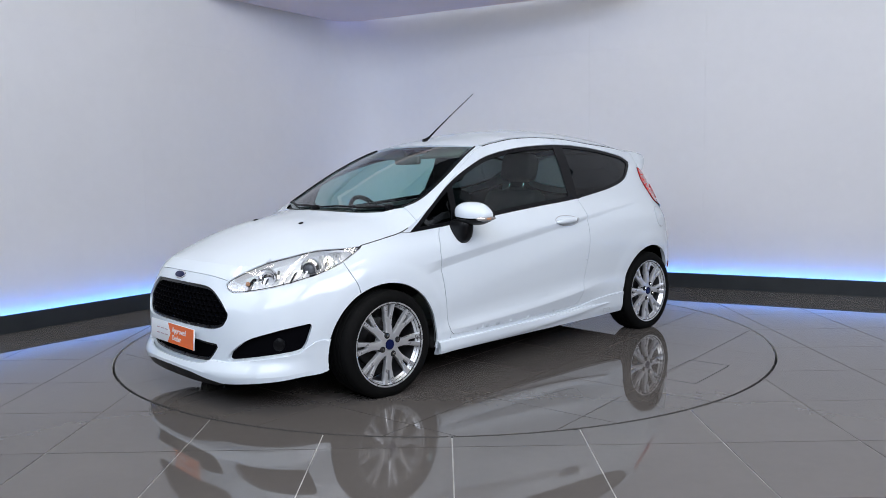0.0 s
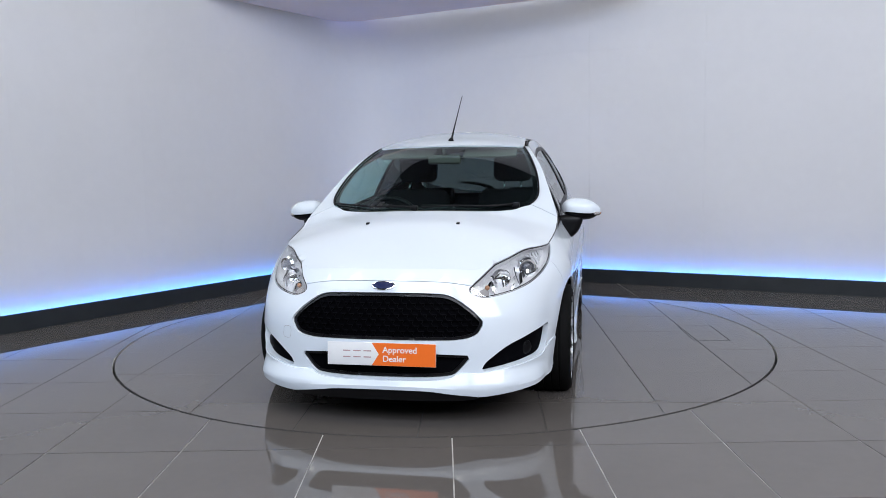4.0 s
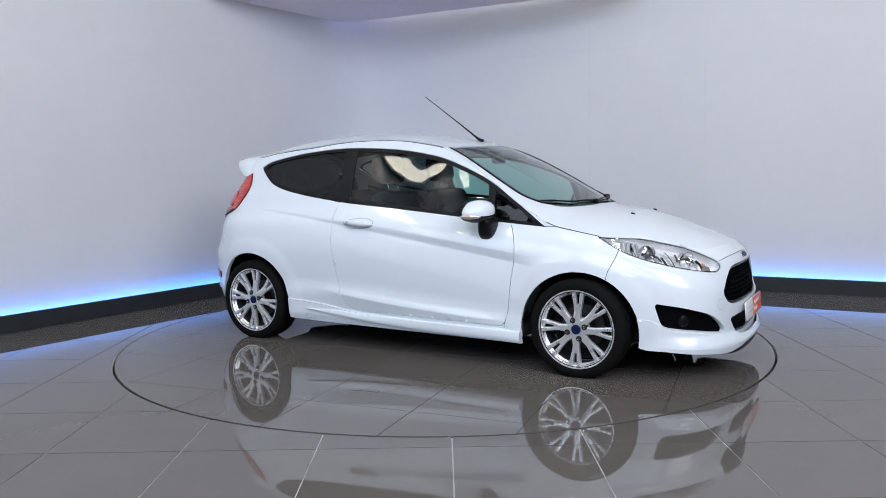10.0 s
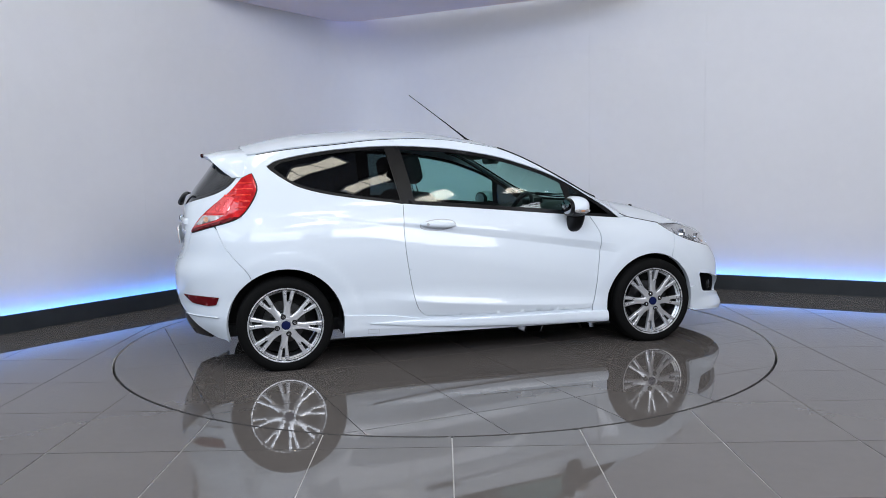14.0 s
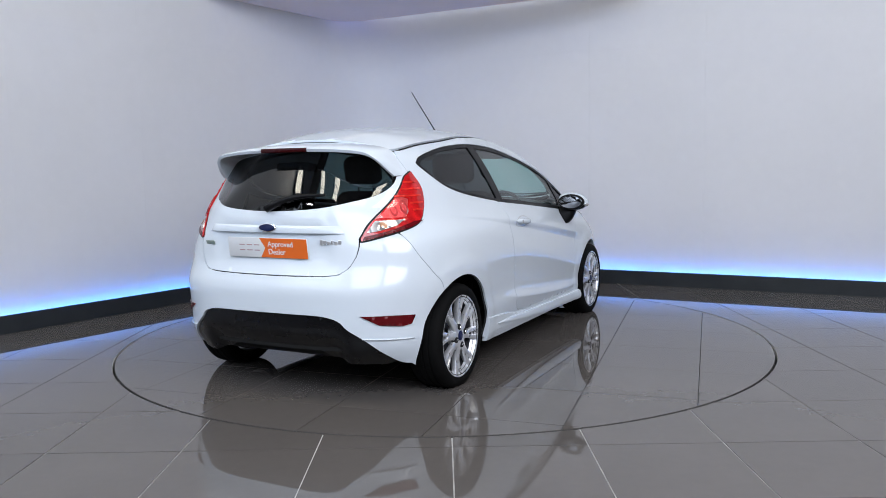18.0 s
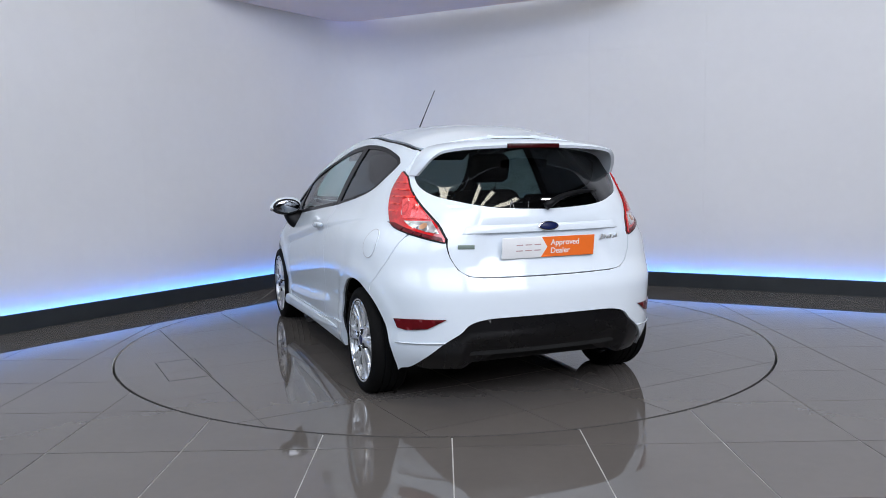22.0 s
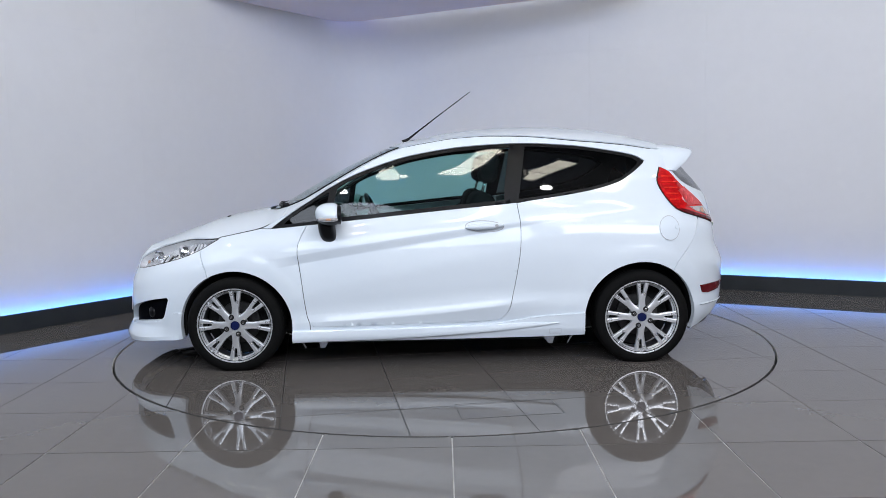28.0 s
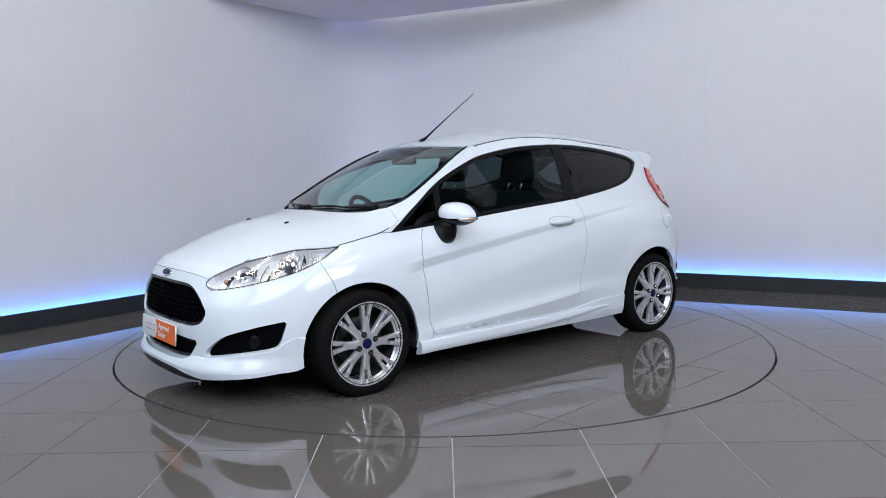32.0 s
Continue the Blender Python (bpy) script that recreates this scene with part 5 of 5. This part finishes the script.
def ledge_bm():
    """The sharp fold across the tailgate over the board recess, following the curve of the tail."""
    bm = bmesh.new()
    rows = []
    for i in range(41):
        u = -0.50 + i / 40
        fade = 1 - step(0.46, 0.50, abs(u))
        rows.append([bm.verts.new(Vector(tailmap(np.array([[u + 1e-6, z]]))[0]) + Vector((-d * float(fade), 0, 0))) for z, d in ((0.926, 0.002), (0.916, 0.011), (0.898, 0.0135), (0.888, 0.011), (0.884, 0.002), (0.883, -0.012), (0.925, -0.012))])
    for a, b in zip(rows, rows[1:]):
        for j in range(6):
            bm.faces.new((a[j], a[j + 1], b[j + 1], b[j]))
    bmesh.ops.recalc_face_normals(bm, faces=bm.faces)
    sharpen(bm, 30)
    return bm


def cushion(sx, sy, sz, bevel, seg=4):
    bm = box_bm(-sx / 2, -sy / 2, -sz / 2, sx / 2, sy / 2, sz / 2, bevel, seg)
    return bm


def build_interior(car):
    part("cabin_floor", box_bm(-1.50, -0.55, 0.26, 0.95, 0.55, 0.30, 0.01), DASH, car)
    # dashboard with hood over the dials
    db = bmesh.new()
    rows = []
    for i in range(21):
        y = -0.70 + 1.40 * i / 20
        hood = 0.035 * math.exp(-((y + 0.36) / 0.17) ** 2)
        sec = [(1.06, 0.90), (0.95, 0.955), (0.80, 0.955 + hood * 0.6), (0.66, 0.925 + hood), (0.60, 0.87 + hood), (0.62, 0.74), (0.70, 0.60), (1.0, 0.50)]
        rows.append([db.verts.new((x, y * (1 - 0.10 * max(0, x - 0.7)), z - 0.03 * abs(y / 0.7) ** 3)) for x, z in sec])
    for i in range(20):
        for j in range(7):
            db.faces.new((rows[i][j], rows[i][j + 1], rows[i + 1][j + 1], rows[i + 1][j]))
    db.faces.new(rows[0][::-1])
    db.faces.new(rows[-1])
    bmesh.ops.recalc_face_normals(db, faces=db.faces)
    part("dashboard", db, DASH, car, "dark grey dashboard")
    part("screen_unit", moved(cushion(0.10, 0.20, 0.06, 0.015), pose(0.70, 0.0, 0.955, 0, -8, 0)), BLACK, car)
    st = empty("steering_wheel")
    st.parent = car
    st.matrix_local = pose(0.44, -0.36, 0.86, 0, -64, 0)
    part("wheel_rim", tube([(0.182 * math.cos(2 * math.pi * i / 32), 0.182 * math.sin(2 * math.pi * i / 32), 0) for i in range(32)], 0.016, 8, True), BLACK, st)
    part("wheel_boss", moved(cushion(0.13, 0.15, 0.05, 0.02), pose(0, 0, -0.02)), BLACK, st)
    for a in (0, 180, 270):
        part("wheel_spoke", moved(box_bm(0.05, -0.02, -0.018, 0.175, 0.02, 0.0, 0.006), pose(0, 0, 0, 0, 0, a - 90)), BLACK, st)
    for sg in (1, -1):
        seat = empty("front_seat")
        seat.parent = car
        seat.matrix_local = pose(-0.02, 0.36 * sg, 0.30)
        part("seat_cushion", moved(cushion(0.50, 0.48, 0.18, 0.06), pose(0.12, 0, 0.16, 0, -8, 0)), CLOTH, seat)
        part("seat_back", moved(cushion(0.17, 0.50, 0.60, 0.075), pose(-0.21, 0, 0.465, 0, -16, 0)), CLOTH, seat)
        for k in (1, -1):
            part("side_bolster", moved(cushion(0.14, 0.09, 0.44, 0.04), pose(-0.15, 0.20 * k, 0.42, 0, -16, 0)), CLOTH, seat)
            part("headrest_post", tube([(-0.27, 0.062 * k, 0.72), (-0.312, 0.062 * k, 0.86)], 0.0045, 8), CHROME, seat, "chrome headrest post")
        part("headrest", moved(cushion(0.12, 0.29, 0.20, 0.055), pose(-0.325, 0, 0.910, 0, -12, 0)), CLOTH, seat)
        card = X((0.78, 0.86), (0.2, 0.915), (-0.45, 0.965), (-0.45, 0.35), (0.76, 0.33))
        b = panel_bm(card, grid=0.15, flange=0.02, offset=-0.05)
        part("door_card", b if sg > 0 else mirrored(b), DASH, car, "dark door lining")
        card = X((-0.50, 0.975), (-0.9, 1.03), (-1.25, 1.10), (-1.25, 0.70), (-0.9, 0.66), (-0.5, 0.35))
        b = panel_bm(card, grid=0.15, flange=0.02, offset=-0.05)
        part("rear_trim", b if sg > 0 else mirrored(b), DASH, car)
        hr = empty("rear_headrest")
        hr.parent = car
        hr.matrix_local = pose(-1.12, 0.36 * sg, 0.98)
        part("headrest_pad", moved(cushion(0.08, 0.26, 0.14, 0.035), pose(0, 0, 0, 0, -14, 0)), CLOTH, hr)
    part("rear_seat", moved(cushion(0.48, 1.25, 0.20, 0.06), pose(-0.82, 0, 0.48, 0, -6, 0)), CLOTH, car, "charcoal rear bench")
    part("rear_seat_back", moved(cushion(0.15, 1.25, 0.58, 0.06), pose(-1.12, 0, 0.72, 0, -20, 0)), CLOTH, car)
    part("parcel_shelf", box_bm(-1.62, -0.56, 0.925, -1.20, 0.56, 0.945, 0.006), CLOTH, car)
    head = [(0.30, 0.0), (0.24, 0.44), (0.19, 0.53)] + [(lambda q: (q[0], q[1] - 0.030))(tuple(skin(*r)[:2])) for r in rims(0.15, -1.40, 12)] + [(-1.42, 0.0)]
    part("headlining", panel_bm(symy(head), mapping=topmap, grid=0.10, flange=0, offset=-0.030), LINING, car, "pale headlining")
    mr = empty("interior_mirror")
    mr.parent = car
    mr.matrix_local = pose(0.36, -0.02, 1.272)
    part("mirror_body", moved(cushion(0.035, 0.22, 0.062, 0.015), pose(0, 0, 0, 0, 0, 8)), LININGDIM, mr)
    part("mirror_stalk", tube([(0.0, 0, 0.02), (0.03, 0, 0.062)], 0.011, 8), DASH, mr)
    for sg in (1, -1):
        part("sun_visor", moved(cushion(0.15, 0.36, 0.02, 0.008), pose(0.29, 0.28 * sg, float(lid(0.29, 0.28)) - 0.052, 0, 22, 0)), LINING, car, "pale sun visor")


# grey of the inner shell, chosen as the shade seen through panel gaps
SEAMSHADE = material("seam_shade_grey", (0.07, 0.072, 0.075), 0.8, vary=0.2)
CLEARCOATED = material("fog_lens", (0.006, 0.006, 0.007), 0.3, ior=1.25, coat=0.0, vary=0.1)
HOUSING = material("faceted_lamp_chrome", (0.95, 0.95, 0.96), 0.12, metal=0.42, vary=0.05, scale=22, rough_vary=0.05, bump=1.0, bump_scale=70)
LININGDIM = material("beige_mirror_shell", (0.08, 0.07, 0.062), 0.5, vary=0.05)
DARKLENS = material("projector_glass", (0.09, 0.095, 0.11), 0.04, coat=1.0, vary=0.1, rough_vary=0.02)
MIRRORGLASS = material("mirror_silver", (0.25, 0.26, 0.28), 0.02, metal=1.0, vary=0.01, rough_vary=0.01)
# grey for shade painted along gaps and recess rims; also on the key cover
SHADOWGREY = material("gap_shade_grey", (0.40, 0.41, 0.43), 0.6, vary=0.05)
PINKGLASS = glass("pale_red_glass", (0.92, 0.30, 0.30))
REDRIB = material("bright_red_rib", (0.75, 0.03, 0.02), 0.15, coat=1.0, vary=0.2, scale=30)
REARGLASS = glass("dark_rear_glass", (0.11, 0.125, 0.13))
# lens red darkened to hold the shade under the spoiler lip
BRAKERED = material("shaded_red_lens", (0.035, 0.002, 0.003), 0.25, ior=1.3, vary=0.15, scale=30)
AMBERDIM = material("muted_amber_lens", (0.52, 0.26, 0.14), 0.25, coat=1.0, vary=0.15)
MARK = material("pink_grey_print", (0.45, 0.28, 0.29), 0.4, vary=0.05)
GREENGREY = material("grey_green_print", (0.20, 0.25, 0.22), 0.4, vary=0.05)

CAR_AT = (0.0475, 0.122)
car = tagged(empty("car"), "white three-door hatchback car standing on the turntable", "car")
build_body(car)
build_interior(car)
wheel0 = build_wheel()
for wx in (1.2445, -1.2445):
    for sg in (1, -1):
        spin = {(True, 1): -46.5, (False, 1): -1.5, (True, -1): -47.5, (False, -1): -51.5}[(wx > 0, sg)]
        m = pose(wx, (0.754 if wx > 0 else 0.742) * sg, 0.282, 0, 0, 0 if sg > 0 else 180) @ pose(0, 0, 0, 0, spin, 0)
        if wx > 0 and sg > 0:
            wheel0.parent = car
            wheel0.matrix_local = m
        else:
            o = copy_thing(wheel0, m)
            o.parent = car


# ---------------------------------------------------------------- turntable and floor
RING = 2.246
TILE = 0.5925


def tile_material():
    m = material("grey_polished_tile", (0.112, 0.100, 0.092), 0.03, vary=0.05, scale=2.2, rough_vary=0.02, ior=1.5)
    nt = m.node_tree
    b = nt.nodes["Principled BSDF"]
    oi, mr, sc = nt.nodes.new("ShaderNodeObjectInfo"), nt.nodes.new("ShaderNodeMapRange"), nt.nodes.new("ShaderNodeVectorMath")
    mr.inputs["To Min"].default_value, mr.inputs["To Max"].default_value = 0.95, 1.05
    sc.operation = "SCALE"
    nt.links.new(oi.outputs["Random"], mr.inputs["Value"])
    src = b.inputs["Base Color"].links[0].from_socket
    nt.links.new(src, sc.inputs[0])
    nt.links.new(mr.outputs[0], sc.inputs["Scale"])
    nt.links.new(sc.outputs[0], b.inputs["Base Color"])
    return m


FLOORTILE = tile_material()


def clip(poly, keep):
    """Cuts a convex polygon by a half plane: keep = (nx, ny, d) with n.p <= d."""
    out = []
    nx, ny, d = keep
    for a, b in zip(poly, poly[1:] + poly[:1]):
        fa, fb = nx * a[0] + ny * a[1] - d, nx * b[0] + ny * b[1] - d
        if fa <= 0:
            out.append(a)
        if fa * fb < 0:
            t = fa / (fa - fb)
            out.append((a[0] + (b[0] - a[0]) * t, a[1] + (b[1] - a[1]) * t))
    return out


def slab(name, poly, z1, z0, parent):
    if len(poly) < 3 or abs(area(poly)) < 2e-4:
        return
    bm = bmesh.new()
    if area(poly) < 0:
        poly = poly[::-1]
    hi = [bm.verts.new((x, y, z1)) for x, y in poly]
    lo = [bm.verts.new((x, y, z0)) for x, y in poly]
    bm.faces.new(hi)
    for i in range(len(poly)):
        j = (i + 1) % len(poly)
        bm.faces.new((lo[i], lo[j], hi[j], hi[i]))
    return part(name, bm, FLOORTILE, parent, smooth=False)


def square(cx, cy, w, gap):
    h = w / 2 - gap
    return [(cx - h, cy - h), (cx + h, cy - h), (cx + h, cy + h), (cx - h, cy + h)]


def cut_round(poly, r, n=96):
    for i in range(n):
        a = 2 * math.pi * (i + 0.5) / n
        poly = clip(poly, (math.cos(a), math.sin(a), r))
        if len(poly) < 3:
            return []
    return poly


def build_turntable():
    t = empty("turntable")
    n = 96
    part("deck", prism([(RING * math.cos(2 * math.pi * i / n), RING * math.sin(2 * math.pi * i / n)) for i in range(n)], -0.03, -0.0035), GROUT, t, "dark deck under the tiles", smooth=False)
    rot = pose(0, 0, 0, 0, 0, -81.6)

    def turned(poly):
        return [tuple((rot @ Vector((x, y, 0)))[:2]) for x, y in poly]
    for i in range(-5, 5):
        for j in range(-5, 5):
            cx, cy = 0.015 + (i + 0.5) * TILE, -0.0575 + (j + 0.5) * TILE
            poly = cut_round(square(cx, cy, TILE, 0.0022), RING - 0.004)
            if len(poly) >= 3:
                slab("tile", turned(poly), 0.0, -0.0036, t)
    # service hatch: a thin joint all round
    m = pose(-0.275, 1.848, 0, 0, 0, 7)
    hx, hy, w = 0.255, 0.122, 0.0022
    for x0, y0, x1, y1 in ((-hx, -hy, hx, -hy), (-hx, hy, hx, hy), (-hx, -hy, -hx, hy), (hx, -hy, hx, hy)):
        part("hatch_joint", moved(box_bm(x0 - w, y0 - w, -0.002, x1 + w, y1 + w, 0.0006), m), GROUT, t, smooth=False)
    return tagged(t, "round grey tiled turntable flush with the floor", "turntable")


def build_floor():
    f = part("floor", box_bm(-12, -14, -0.06, 12, 6, -0.034), GROUT, smooth=False)
    tagged(f, "polished grey tile floor of the studio", "floor", kind="structure")
    # bed of grout round the turntable
    bm = bmesh.new()
    n = 96
    a = [bm.verts.new(((RING + 0.012) * math.cos(2 * math.pi * i / n), (RING + 0.012) * math.sin(2 * math.pi * i / n), -0.0035)) for i in range(n)]
    b = [bm.verts.new((16 * math.cos(2 * math.pi * i / n), 16 * math.sin(2 * math.pi * i / n), -0.0035)) for i in range(n)]
    c = [bm.verts.new((v.co.x, v.co.y, -0.034)) for v in a]
    for i in range(n):
        j = (i + 1) % n
        bm.faces.new((a[i], b[i], b[j], a[j]))
        bm.faces.new((c[i], a[i], a[j], c[j]))
    part("grout_bed", bm, LIGHTGROUT, f, smooth=False)
    nl, nr = Vector((LDIR.y, -LDIR.x, 0)), Vector((RDIR.y, -RDIR.x, 0))
    r2 = RING + 0.013
    rest = bmesh.new()
    for i in range(-18, 18):
        for j in range(-20, 10):
            cx, cy = 0.027 + (i + 0.5) * TILE, -2.385 + (j + 0.5) * TILE
            p = Vector((cx, cy, 0)) - CORNER
            if p.dot(nl) < -0.45 or p.dot(nr) < -0.45:
                continue
            sq = square(cx, cy, TILE, 0.0028)
            far_d = max(math.hypot(x, y) for x, y in sq)
            if far_d <= r2:
                continue
            inner_pt = math.hypot(max(sq[0][0] - 0, 0, -sq[1][0]), max(sq[0][1] - 0, 0, -sq[2][1]))
            close = abs(cx) < 4.2 and -4.2 < cy < 4.5
            if inner_pt < r2:
                # tile cut to the circle: cells outside it
                pts = dense(sq, 0.05)
                arcs = [(r2 * math.cos(t), r2 * math.sin(t)) for t in [2 * math.pi * k / 360 for k in range(360)]]
                arcs = [q for q in arcs if sq[0][0] < q[0] < sq[1][0] and sq[0][1] < q[1] < sq[2][1]]
                allp = pts + arcs
                ne = [(k, (k + 1) % len(pts)) for k in range(len(pts))]
                v2, _, f2, *_ = delaunay_2d_cdt([Vector(q) for q in allp], ne, [], 1, 1e-7)
                bm = bmesh.new()
                vs = [bm.verts.new((v.x, v.y, 0.0)) for v in v2]
                for tri in f2:
                    m_ = sum((v2[k] for k in tri), Vector((0, 0))) / len(tri)
                    if m_.length > r2:
                        bm.faces.new([vs[k] for k in tri])
                bmesh.ops.delete(bm, geom=[v for v in bm.verts if not v.link_faces], context="VERTS")
                for fc in bm.faces:
                    if fc.normal.z < 0:
                        fc.normal_flip()
                edge = [e for e in bm.edges if len(e.link_faces) == 1]
                ext = bmesh.ops.extrude_edge_only(bm, edges=edge)
                for g in ext["geom"]:
                    if isinstance(g, bmesh.types.BMVert):
                        g.co.z = -0.0036
                bm.normal_update()
                if bm.faces:
                    part("tile", bm, FLOORTILE, f, smooth=False)
                else:
                    bm.free()
            elif close:
                slab("tile", sq, 0.0, -0.0036, f)
            else:
                rest.faces.new([rest.verts.new((x, y, 0.0)) for x, y in sq])
    tagged(part("far_tiles", rest, FLOORTILE, f, smooth=False), kind="stuff")


turntable = build_turntable()
build_floor()


# ---------------------------------------------------------------- turning of the turntable and the car on it
TURN = curve((0, 222.85), (0.5, 223.5), (1, 225.66), (1.5, 229.7), (2, 234.88), (3, 246.74), (6, 282.46), (7, 294.30), (8, 306.16), (9, 317.96), (10, 329.72), (11, 341.25), (12, 352.68), (13, 364.20), (14, 375.90),
             (17, 410.99), (18, 423.04), (19, 435.08), (20, 447.09), (21, 459.10), (22, 471.10), (23, 483.0), (24, 494.74), (25, 506.43), (28, 541.28), (29, 553.03), (30, 564.57), (30.5, 570.1), (31, 574.78), (31.5, 577.5), (32, 578.38))


def motions():
    rows_t, rows_c = [], []
    for i in range(65):
        t = 0.5 * i
        a = float(TURN(t))
        rows_t.append((t, pose(0, 0, 0, 0, 0, a)))
        rows_c.append((t, pose(0, 0, 0, 0, 0, a) @ pose(CAR_AT[0], CAR_AT[1], 0)))
    walk(turntable, rows_t)
    walk(car, rows_c)


motions()
